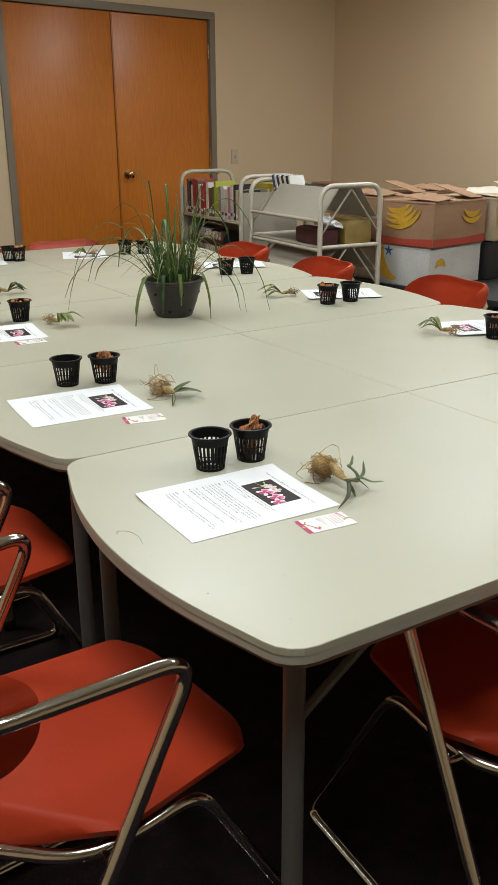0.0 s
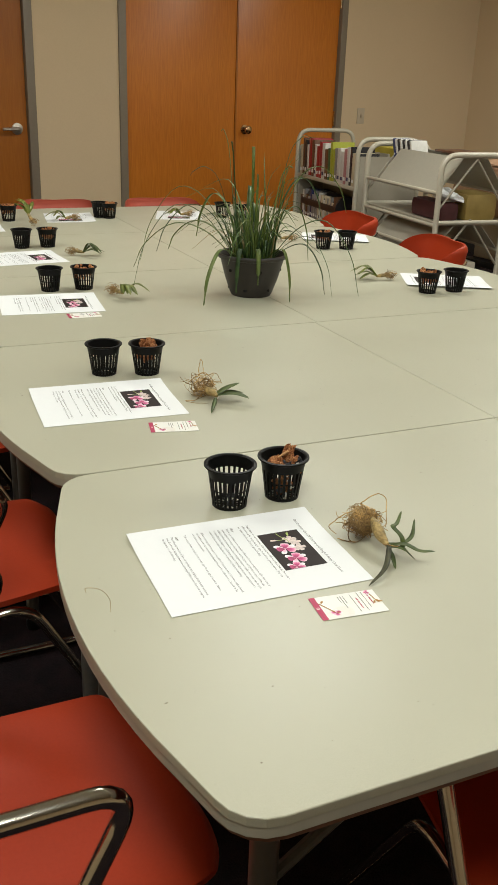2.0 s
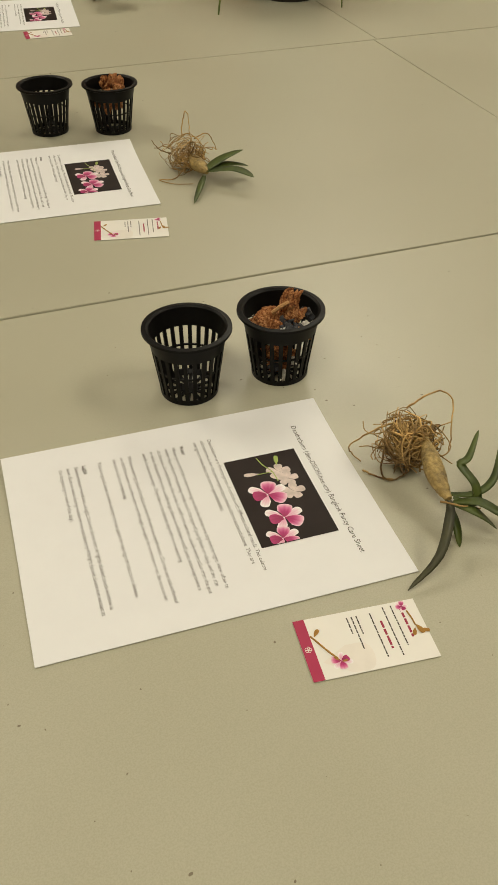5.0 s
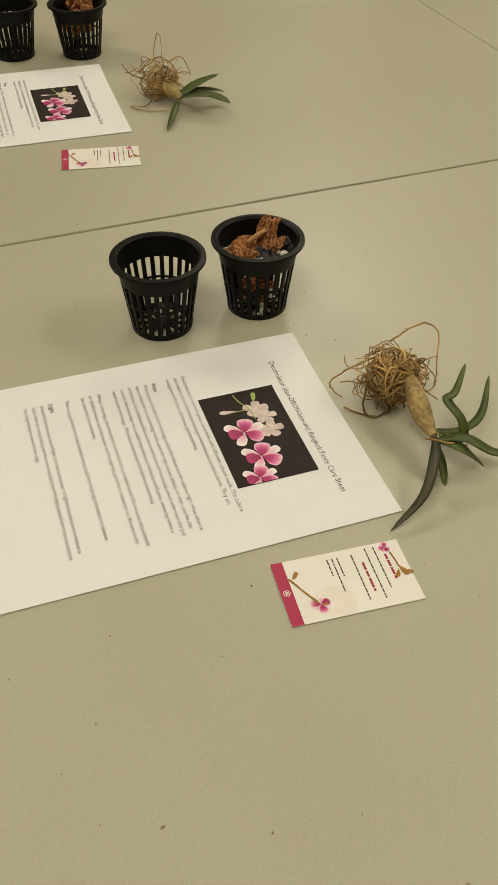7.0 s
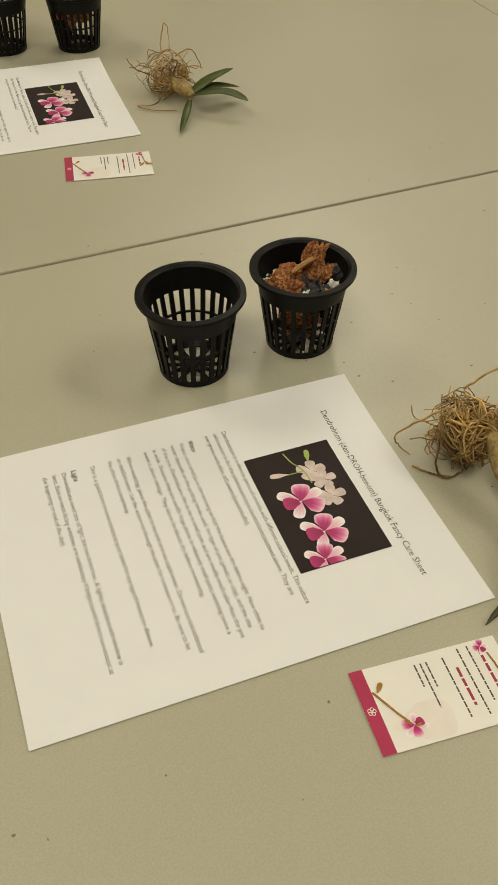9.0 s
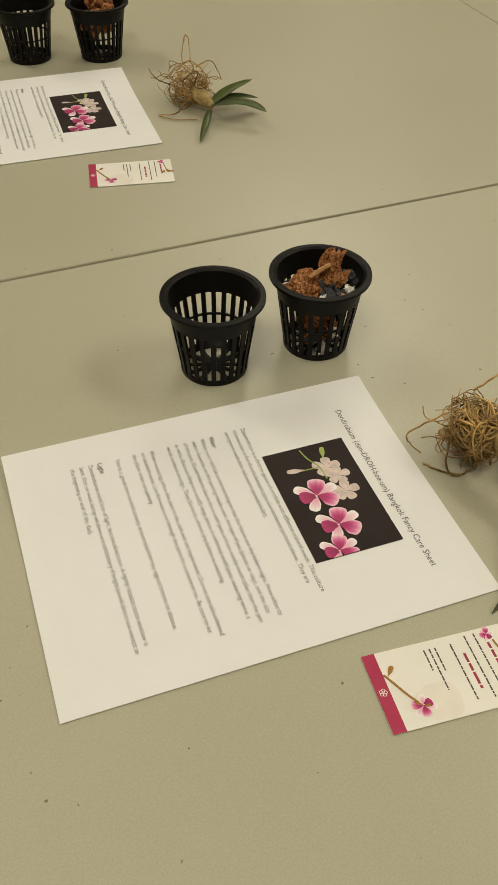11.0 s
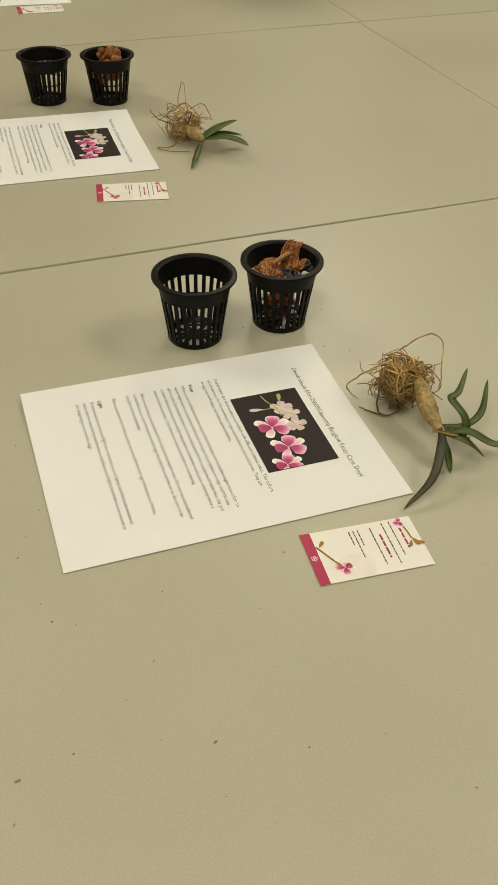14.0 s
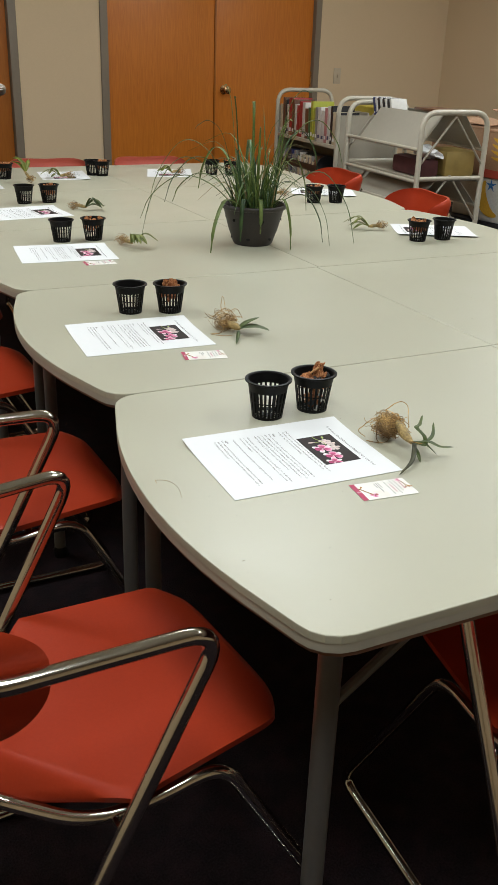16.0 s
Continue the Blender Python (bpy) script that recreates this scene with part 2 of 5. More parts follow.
# ---- mesh helpers ----
class Buf:
    """Vertices and faces of one mesh."""

    def __init__(self):
        self.v, self.f = [], []

    def put(self, verts, faces, m=None):
        k = len(self.v)
        self.v += [tuple(m @ Vector(p)) if m else tuple(p) for p in verts]
        self.f += [tuple(k + i for i in q) for q in faces]
        return self

    def box(self, x0, x1, y0, y1, z0, z1, bevel=0.0, m=None):
        bm = bmesh.new()
        bmesh.ops.create_cube(bm, size=1, matrix=Matrix.Translation(((x0 + x1) / 2, (y0 + y1) / 2, (z0 + z1) / 2)) @ Matrix.Diagonal((x1 - x0, y1 - y0, z1 - z0, 1)))
        if bevel:
            bmesh.ops.bevel(bm, geom=bm.edges[:], offset=bevel, segments=2, profile=0.6, affect="EDGES")
        bm.verts.index_update()
        self.put([v.co[:] for v in bm.verts], [[v.index for v in f.verts] for f in bm.faces], m)
        bm.free()
        return self

    def lathe(self, profile, n=32, m=None, arc=None):
        """Turned about z; profile of (radius, height), closed if it ends where it begins."""
        verts, faces = [], []
        for i in range(n):
            a = 2 * math.pi * i / n
            verts += [(r * math.cos(a), r * math.sin(a), z) for r, z in profile]
        k = len(profile)
        for i in range(n):
            j = (i + 1) % n
            faces += [(i * k + p, j * k + p, j * k + p + 1, i * k + p + 1) for p in range(k - 1)]
        return self.put(verts, faces, m)

    def sweep(self, pts, radius, n=8, m=None, caps=True):
        """A tube along points; radius a number or one per point."""
        pts = [Vector(p) for p in pts]
        rad = radius if isinstance(radius, (list, tuple)) else [radius] * len(pts)
        verts, faces, side = [], [], None
        for i, p in enumerate(pts):
            d = (pts[min(i + 1, len(pts) - 1)] - pts[max(i - 1, 0)]).normalized()
            if side is None:
                side = d.orthogonal().normalized()
            side = (side - d * side.dot(d)).normalized()
            up = d.cross(side)
            verts += [tuple(p + rad[i] * (math.cos(2 * math.pi * k / n) * side + math.sin(2 * math.pi * k / n) * up)) for k in range(n)]
        for i in range(len(pts) - 1):
            faces += [(i * n + k, i * n + (k + 1) % n, (i + 1) * n + (k + 1) % n, (i + 1) * n + k) for k in range(n)]
        if caps:
            faces += [tuple(range(n))[::-1], tuple((len(pts) - 1) * n + k for k in range(n))]
        return self.put(verts, faces, m)

    def slab(self, outline, z0, z1, m=None, inset=0.0):
        """A flat solid over an outline of (x, y), anticlockwise; inset rounds its top rim."""
        n = len(outline)
        c = Vector((sum(p[0] for p in outline) / n, sum(p[1] for p in outline) / n))
        rings = [(z0, 0.0), (z1 - inset, 0.0), (z1 - inset * 0.3, inset * 0.3), (z1, inset)] if inset else [(z0, 0.0), (z1, 0.0)]
        verts = []
        for z, s in rings:
            for p in outline:
                d = Vector(p) - c
                q = c + d * (1 - s / max(d.length, 1e-6))
                verts.append((q.x, q.y, z))
        faces = [tuple(range(n))[::-1], tuple((len(rings) - 1) * n + i for i in range(n))]
        for r in range(len(rings) - 1):
            faces += [(r * n + i, r * n + (i + 1) % n, (r + 1) * n + (i + 1) % n, (r + 1) * n + i) for i in range(n)]
        return self.put(verts, faces, m)

    def blade(self, pts, widths, up=(0, 0, 1), fold=0.25, m=None, thick=0.0006):
        """A leaf along points with a folded midrib, closed underneath."""
        pts, up = [Vector(p) for p in pts], Vector(up)
        verts, faces = [], []
        for i, p in enumerate(pts):
            d = (pts[min(i + 1, len(pts) - 1)] - pts[max(i - 1, 0)]).normalized()
            s = d.cross(up)
            s = s.normalized() if s.length > 1e-4 else d.orthogonal().normalized()
            nrm = s.cross(d).normalized()
            w = widths[i]
            verts += [tuple(p - s * w + nrm * w * fold), tuple(p), tuple(p + s * w + nrm * w * fold), tuple(p - nrm * thick)]
        for i in range(len(pts) - 1):
            a, b = i * 4, i * 4 + 4
            faces += [(a, a + 1, b + 1, b), (a + 1, a + 2, b + 2, b + 1), (a + 2, a + 3, b + 3, b + 2), (a + 3, a, b, b + 3)]
        return self.put(verts, faces, m)

    def lump(self, r, seed, squash=(1, 1, 1), m=None, level=1, rough=0.35):
        """An uneven chip or crumb."""
        bm = bmesh.new()
        bmesh.ops.create_icosphere(bm, subdivisions=level, radius=1)
        for v in bm.verts:
            k = 1 + rough * noise.noise(v.co * 1.7 + Vector((seed * 3.1, seed * 1.7, 0))) + rough * 0.34 * noise.noise(v.co * 4.6 + Vector((0, seed * 2.3, seed))) + rough * 0.16 * noise.noise(v.co * 11.0 + Vector((seed, 0, seed)))
            v.co = Vector((v.co.x * squash[0], v.co.y * squash[1], v.co.z * squash[2])) * r * k
        bm.verts.index_update()
        self.put([v.co[:] for v in bm.verts], [[v.index for v in f.verts] for f in bm.faces], m)
        bm.free()
        return self


def smooth_path(pts, steps=6):
    """Catmull-Rom through the points."""
    pts = [Vector(p) for p in pts]
    ext = [2 * pts[0] - pts[1], *pts, 2 * pts[-1] - pts[-2]]
    out = []
    for i in range(1, len(ext) - 2):
        a, b, c, d = ext[i - 1:i + 3]
        for k in range(steps):
            t = k / steps
            out.append(0.5 * (2 * b + (c - a) * t + (2 * a - 5 * b + 4 * c - d) * t * t + (3 * b - a - 3 * c + d) * t ** 3))
    return out + [pts[-1]]


def bent(pts, r=0.05, k=5):
    """A polyline with its corners rounded to about r."""
    pts = [Vector(p) for p in pts]
    out = [pts[0]]
    for a, b, c in zip(pts, pts[1:], pts[2:]):
        p = b + (a - b).normalized() * min(r, (a - b).length / 2)
        q = b + (c - b).normalized() * min(r, (c - b).length / 2)
        out += [(p * (1 - t) + b * t) * (1 - t) + (b * (1 - t) + q * t) * t for t in [i / k for i in range(k + 1)]]
    return out + [pts[-1]]


def mesh_of(name, buf, material, angle=40, flat=False):
    me = bpy.data.meshes.new(name)
    me.from_pydata(buf.v, [], buf.f)
    me.materials.append(material)
    me.validate()
    if not flat:
        me.polygons.foreach_set("use_smooth", [True] * len(me.polygons))
        me.set_sharp_from_angle(angle=radians(angle))
    return me


def part(name, buf, material, parent, label="", m=None, angle=40, flat=False):
    """One mesh object under a thing or part."""
    ob = new(name, buf if isinstance(buf, bpy.types.Mesh) else mesh_of(name, buf, material, angle, flat))
    ob.parent = parent
    if m:
        ob.matrix_basis = m
    return tagged(ob, label)


def thing(name, label, category, group="", m=None, kind=""):
    ob = new(name)
    ob.empty_display_size = 0.1
    ob.matrix_basis = m or Matrix.Identity(4)
    return tagged(ob, label, category, group, kind)


def solid(name, buf, material, label, category, group="", m=None, kind="", angle=40, flat=False):
    ob = new(name, mesh_of(name, buf, material, angle, flat))
    ob.matrix_basis = m or Matrix.Identity(4)
    return tagged(ob, label, category, group, kind)


# ---- the room ----
WALL_Y, WALL_X, LEFT_X, BACK_Y = 6.43, 6.70, -1.6, -2.2
DOOR_TOP = 2.16
solid("floor", Buf().box(LEFT_X, WALL_X, BACK_Y, WALL_Y, -0.12, 0.0), CARPET, "dark maroon-black short-pile carpet floor", "floor", kind="structure")
solid("ceiling", Buf().box(LEFT_X, WALL_X, BACK_Y, WALL_Y, CEILING, CEILING + 0.1), CEIL_TILE, "off-white mineral tile ceiling", "ceiling", kind="structure")
D1, D2 = (1.82, 2.745), (3.438, 5.232)
FR = 0.055
wall = Buf()
for x0, x1, z0 in ((LEFT_X, D1[0] - FR, 0), (D1[0] - FR, D1[1] + FR, DOOR_TOP + FR), (D1[1] + FR, D2[0] - FR, 0), (D2[0] - FR, D2[1] + FR, DOOR_TOP + FR), (D2[1] + FR, WALL_X, 0)):
    wall.box(x0, x1, WALL_Y, WALL_Y + 0.14, z0, CEILING)
solid("wall_north", wall, WALL_PAINT, "warm beige painted wall with door openings", "wall", kind="structure")
solid("wall_east", Buf().box(WALL_X, WALL_X + 0.14, BACK_Y, WALL_Y + 0.14, 0, CEILING), WALL_PAINT, "warm beige painted wall", "wall", kind="structure")
solid("wall_west", Buf().box(LEFT_X - 0.14, LEFT_X, BACK_Y, WALL_Y + 0.14, 0, CEILING), WALL_PAINT, "warm beige painted wall", "wall", kind="structure")
solid("wall_south", Buf().box(LEFT_X - 0.14, WALL_X + 0.14, BACK_Y - 0.14, BACK_Y, 0, CEILING), WALL_PAINT, "warm beige painted wall", "wall", kind="structure")
base = thing("baseboard", "dark vinyl cove base along the walls", "baseboard", kind="structure")
for x0, x1 in ((LEFT_X, D1[0] - FR), (D1[1] + FR, D2[0] - FR), (D2[1] + FR, WALL_X - 0.012)):
    part("base_strip", Buf().box(x0, x1, WALL_Y - 0.01, WALL_Y, 0.001, 0.1, 0.003), TRIM, base)
part("base_strip", Buf().box(WALL_X - 0.01, WALL_X, BACK_Y, WALL_Y, 0.001, 0.1, 0.003), TRIM, base)


def door_frame(parent, x0, x1):
    for a, b in ((x0 - FR, x0), (x1, x1 + FR)):
        part("jamb", Buf().box(a, b, WALL_Y - 0.014, WALL_Y + 0.13, 0, DOOR_TOP, 0.003), FRAME, parent)
    part("head", Buf().box(x0 - FR, x1 + FR, WALL_Y - 0.014, WALL_Y + 0.13, DOOR_TOP, DOOR_TOP + FR, 0.003), FRAME, parent)


def hinge(parent, x):
    for z in (0.25, 1.1, 1.93):
        b = Buf().lathe([(0.0, -0.055), (0.008, -0.055), (0.008, 0.055), (0.0, 0.055)], 10)
        part("hinge", b, BRASS, parent, "dull brass hinge", pose(x, WALL_Y + 0.012, z))


double = thing("door_1", "pair of closed orange-brown oak veneer doors in a taupe steel frame", "double door", kind="structure")
door_frame(double, *D2)
mid = (D2[0] + D2[1]) / 2 - 0.02
for x0, x1, lab in ((D2[0] + 0.003, mid - 0.002, "stained oak veneer leaf"), (mid + 0.002, D2[1] - 0.003, "stained oak veneer leaf with a round knob")):
    leaf = part("door_leaf", Buf().box(x0, x1, WALL_Y + 0.02, WALL_Y + 0.064, 0.008, DOOR_TOP - 0.004, 0.002), OAK, double, lab)
    if x0 > mid:
        knob = Buf().lathe([(0.0, 0.0), (0.034, 0.0), (0.033, 0.006), (0.014, 0.010), (0.012, 0.030), (0.020, 0.038), (0.028, 0.050), (0.027, 0.062), (0.016, 0.070), (0.0, 0.071)], 24)
        part("door_knob", knob, BRASS, leaf, "round brass knob on a rose", pose(x0 + 0.085, WALL_Y + 0.02, 1.02, 90))
        part("astragal", Buf().box(x0 - 0.004, x0 + 0.010, WALL_Y + 0.012, WALL_Y + 0.019, 0.02, DOOR_TOP - 0.02, 0.002), OAK_DARK, leaf)
hinge(double, D2[0])
hinge(double, D2[1])

single = thing("door_2", "closed dark-stained oak veneer door with a narrow vision panel and lever", "door", kind="structure")
door_frame(single, *D1)
panel = Buf()
x0, x1, wx0, wx1, wz0, wz1 = D1[0] + 0.003, D1[1] - 0.003, 2.27, 2.42, 1.10, 1.85
for q in ((x0, wx0, 0.008, DOOR_TOP - 0.004), (wx1, x1, 0.008, DOOR_TOP - 0.004), (wx0, wx1, 0.008, wz0), (wx0, wx1, wz1, DOOR_TOP - 0.004)):
    panel.box(q[0], q[1], WALL_Y + 0.02, WALL_Y + 0.064, q[2], q[3])
leaf = part("door_leaf", panel, OAK_DARK, single)
bead = Buf()
for q in ((wx0 - 0.012, wx0 + 0.006, wz0, wz1), (wx1 - 0.006, wx1 + 0.012, wz0, wz1), (wx0 - 0.012, wx1 + 0.012, wz0 - 0.012, wz0 + 0.006), (wx0 - 0.012, wx1 + 0.012, wz1 - 0.006, wz1 + 0.012)):
    bead.box(q[0], q[1], WALL_Y + 0.014, WALL_Y + 0.07, q[2], q[3], 0.002)
part("glazing_bead", bead, OAK_DARK, leaf)
GLASS = plain("wired_glass", (0.42, 0.46, 0.44), 0.12, vary=0.08, scale=8)
part("pane", Buf().box(wx0, wx1, WALL_Y + 0.038, WALL_Y + 0.046, wz0, wz1), GLASS, leaf, "grey-green glass pane")
LEV = pose(D1[1] - 0.07, WALL_Y + 0.02, 1.02, 90)
lever = Buf().lathe([(0.0, 0.0), (0.036, 0.0), (0.035, 0.008), (0.013, 0.012), (0.012, 0.045), (0.0, 0.046)], 20)
lever.sweep(bent([(0, 0, 0.02), (0, 0, 0.05), (-0.11, 0, 0.052)], 0.02), [0.011] * 7 + [0.009], 10)
part("lever_handle", lever, STEEL, leaf, "satin lever handle", LEV)
plate = thing("light_switch", "cream light switch on the beige wall", "switch", m=pose(5.49, WALL_Y, 1.125))
part("plate", Buf().box(-0.036, 0.036, -0.007, 0.0, -0.058, 0.058, 0.003), SWITCH, plate)
part("toggle", Buf().box(-0.006, 0.006, -0.019, -0.006, -0.012, 0.012, 0.002), SWITCH, plate)
for i, (lx, ly) in enumerate(LAMPS):
    t = thing("ceiling_light", "recessed fluorescent troffer in the ceiling", "ceiling light", "ceiling lights", pose(lx, ly, CEILING))
    fr = Buf()
    for q in ((-0.31, 0.31, -0.61, -0.585), (-0.31, 0.31, 0.585, 0.61), (-0.31, -0.285, -0.585, 0.585), (0.285, 0.31, -0.585, 0.585)):
        fr.box(*q, -0.012, 0.0)
    part("frame", fr, CREAM, t)
    part("diffuser", Buf().box(-0.285, 0.285, -0.585, 0.585, -0.006, -0.002), LIT, t)

# ---- tables ----
PHI = radians(-10.0)
EU, EV, HUB = Vector((0.1736, 0.9848, 0)), Vector((0.9848, -0.1736, 0)), Vector((2.065, 2.522, 0))
TABLE = 0.742


def at(u, v, z=TABLE):
    """A place on the tables: u along the row, v across it."""
    return HUB + EU * u + EV * v + Vector((0, 0, z))


def table_outline(shrink=0.0, skew=0.0):
    """Half-table top: straight inner end, bowed outer end with rounded corners."""
    L, W, r, bow = 0.884, 0.3896, 0.055, 0.058
    pts = [(0.0, -W), (0.0, W)]
    n = 16
    for i in range(5):
        a = math.pi / 2 + i / 4 * math.pi / 2 * 0.86
        pts.append((-L + r + r * math.cos(a), W - r + r * math.sin(a)))
    for i in range(1, n):
        y = (W - r) * (1 - 2 * i / n)
        pts.append((-L - bow * (1 - (y / (W - r)) ** 2), y))
    for i in range(5):
        a = math.pi * 1.07 + i / 4 * math.pi / 2 * 0.86
        pts.append((-L + r + r * math.cos(a), -W + r + r * math.sin(a)))
    pts = [(x + skew * y / W, y) if x else (x, y) for x, y in pts]
    pts = pts[::-1] if sum(a[0] * b[1] - b[0] * a[1] for a, b in zip(pts, pts[1:] + pts[:1])) < 0 else pts
    return [(x * (1 - shrink) if x else -shrink * 0.3, y * (1 - shrink)) for x, y in pts]


def make_table(skew=0.0):
    t = thing("table", "grey-green laminate table with bowed end on grey folding legs", "table", "tables pushed together")
    part("tabletop", Buf().slab(table_outline(0.0, skew), TABLE - 0.011, TABLE, inset=0.0016), TOP, t, flat=True)
    part("edge_band", Buf().slab(table_outline(0.0008, skew), TABLE - 0.024, TABLE - 0.0112), EDGE, t)
    part("core", Buf().slab(table_outline(0.004, skew), TABLE - 0.030, TABLE - 0.0242), UNDER, t)
    for y in (-0.30, 0.30):
        part("apron", Buf().box(-0.74, -0.12, y - 0.012, y + 0.012, TABLE - 0.07, TABLE - 0.0305, 0.003), LEG, t)
    for x, y in ((-0.82, -0.315), (-0.82, 0.315), (-0.06, -0.315), (-0.06, 0.315)):
        s = 1 if x < -0.4 else -1
        leg = part("leg", Buf().sweep([(x, y, 0.02), (x, y, TABLE - 0.0305)], 0.0155, 14), LEG, t)
        part("foot", Buf().lathe([(0.0, 0.0), (0.019, 0.0), (0.019, 0.02), (0.0155, 0.03), (0.0, 0.03)], 14), BLACKP, leg, "black rubber glide", pose(x, y, 0))
        part("brace", Buf().sweep([(x, y, TABLE - 0.17), (x + s * 0.13, y * 0.98, TABLE - 0.085), (x + s * 0.22, y * 0.96, TABLE - 0.045)], 0.0075, 8), LEG, leg)
    return t


near_table, first = make_table(0.008), make_table()
rows = [-1.1485, -0.366, 0.4165, 1.199, 1.9815]
jog = [0.0, 0.006, 0.014, 0.008, 0.010]
near_table.matrix_basis = Matrix.Translation(at(rows[0], -0.0005 + jog[0], 0)) @ Matrix.Rotation(PHI, 4, "Z")
for i, u in enumerate(rows):
    if i == 1:
        first.matrix_basis = Matrix.Translation(at(u, -0.0005 + jog[i], 0)) @ Matrix.Rotation(PHI, 4, "Z")
    elif i:
        copy_thing(first, Matrix.Translation(at(u, -0.0005 + jog[i], 0)) @ Matrix.Rotation(PHI, 4, "Z"))
    copy_thing(first, Matrix.Translation(at(u + 0.001, 0.0005 + jog[i], 0)) @ Matrix.Rotation(PHI + math.pi, 4, "Z"))


# ---- chairs ----
def shell_seat():
    """Moulded seat: dished, rounded front corners, rear corners folded down along a slanting crease."""
    n, k = 30, 34
    verts = []
    fold = lambda x, y: (x - 0.21) * 0.568 - (y + 0.04) * 0.824
    most = lambda x: 0.034 * min(1, max(0.02, (0.222 - x) / 0.13))
    for side in (0, 1):
        for j in range(k + 1):
            s = j / k
            y = -0.198 + 0.441 * s
            back = (0.243 - y) / 0.488
            half = 0.190 + 0.034 * min(1, back * 1.8) - 0.016 * max(0, (0.12 - back) / 0.12) ** 2
            if fold(half, y) > most(half):
                lo, hi = 0.0, half
                for step in range(24):
                    q = (lo + hi) / 2
                    lo, hi = (q, hi) if fold(q, y) <= most(q) else (lo, q)
                half = lo
            for i in range(n + 1):
                q = 2 * i / n - 1
                x, yy = half * q, y - 0.022 * (max(0, 0.14 - back) / 0.14) ** 2 * abs(q) ** 6
                drop = min(0.034, max(0.0, fold(abs(x), yy)))
                z = 0.440 + 0.012 * (1 - back) - 0.012 * (1 - q * q) * math.sin(math.pi * min(1, (1 - back) * 1.1))
                z -= 0.010 * max(0, (0.1 - back) / 0.1) ** 2 + 0.004 * abs(q) ** 10 + 1.1 * drop + 8.0 * drop * drop
                verts.append((x * (0.985 if side else 1.0), yy + (0.004 if side else 0.0), z - 0.013 * side))
    m = (n + 1) * (k + 1)
    faces = []
    for j in range(k):
        for i in range(n):
            a = j * (n + 1) + i
            faces += [(a, a + 1, a + n + 2, a + n + 1), (m + a, m + a + n + 1, m + a + n + 2, m + a + 1)]
    rim = [i for i in range(n + 1)] + [j * (n + 1) + n for j in range(1, k + 1)] + [k * (n + 1) + i for i in range(n - 1, -1, -1)] + [j * (n + 1) for j in range(k - 1, 0, -1)]
    for a, c in zip(rim, rim[1:] + rim[:1]):
        faces.append((a, a + m, c + m, c))
    return Buf().put(verts, faces)


def shell_back():
    """Curved backrest with rolled edges, wrapping round at its ends."""
    n, k = 48, 18
    verts, faces = [], []
    for side in (0, 1):
        for j in range(k + 1):
            s = j / k
            for i in range(n + 1):
                q = math.sin(math.pi / 2 * (2 * i / n - 1))
                x = 0.208 * math.sin(q * math.pi / 2 * 0.92) / math.sin(math.pi / 2 * 0.92)
                z = 0.655 + 0.012 * abs(q) + 0.205 * (s - 0.5) * (max(0.0, 1 - abs(q) ** 4.5) ** 0.45 * 0.94 + 0.06)
                y = -0.250 - 0.050 * (s - 0.3) * (1 - abs(q) ** 3) + 0.125 * abs(q) ** 3.2
                edge = max(max(0, abs(2 * s - 1) - 0.78) / 0.22, max(0, abs(q) - 0.92) / 0.08)
                t = 0.022 * (1 - 0.5 * edge ** 2)
                verts.append((x, y + 0.006 * edge - (t if side else 0), z))
    m = (n + 1) * (k + 1)
    for j in range(k):
        for i in range(n):
            a = j * (n + 1) + i
            faces += [(a, a + n + 1, a + n + 2, a + 1), (m + a, m + a + 1, m + a + n + 2, m + a + n + 1)]
    rim = [i for i in range(n + 1)] + [j * (n + 1) + n for j in range(1, k + 1)] + [k * (n + 1) + i for i in range(n - 1, -1, -1)] + [j * (n + 1) for j in range(k - 1, 0, -1)]
    for a, c in zip(rim, rim[1:] + rim[:1]):
        faces.append((a, c, c + m, a + m))
    return Buf().put(verts, faces)


def make_chair(label="orange vinyl armchair with chrome tube frame", back=ORANGE):
    """Faces +y; its seat's middle over the origin."""
    c = thing("armchair", label, "chair", "chairs round the tables")
    part("seat", shell_seat(), ORANGE, c, angle=60)
    part("backrest", shell_back(), back, c, angle=60)
    for s in (-1, 1):
        arm = [(s * 0.120, -0.285, 0.686), (s * 0.216, -0.215, 0.676), (s * 0.246, 0.088, 0.680), (s * 0.250, -0.145, 0.24), (s * 0.250, -0.268, 0.011), (s * 0.247, -0.21, 0.011)]
        part("arm_tube", Buf().sweep(bent(arm, 0.055, 7), 0.0115, 12), CHROME, c)
        rail = [(s * 0.055, -0.268, 0.62), (s * 0.055, -0.240, 0.44), (s * 0.085, -0.175, 0.392), (s * 0.186, -0.080, 0.392), (s * 0.206, 0.0, 0.402), (s * 0.212, 0.112, 0.424), (s * 0.232, 0.34, 0.011), (s * 0.245, -0.24, 0.011)]
        part("leg_tube", Buf().sweep(bent(rail, 0.05, 6), 0.0105, 12), CHROME, c)
        part("pin", Buf().sweep([(s * 0.198, -0.045, 0.395), (s * 0.254, -0.050, 0.405)], 0.006, 8), CHROME, c)
    part("cross_bar", Buf().sweep([(-0.205, 0.02, 0.406), (0.205, 0.02, 0.406)], 0.009, 10), CHROME, c)
    return c


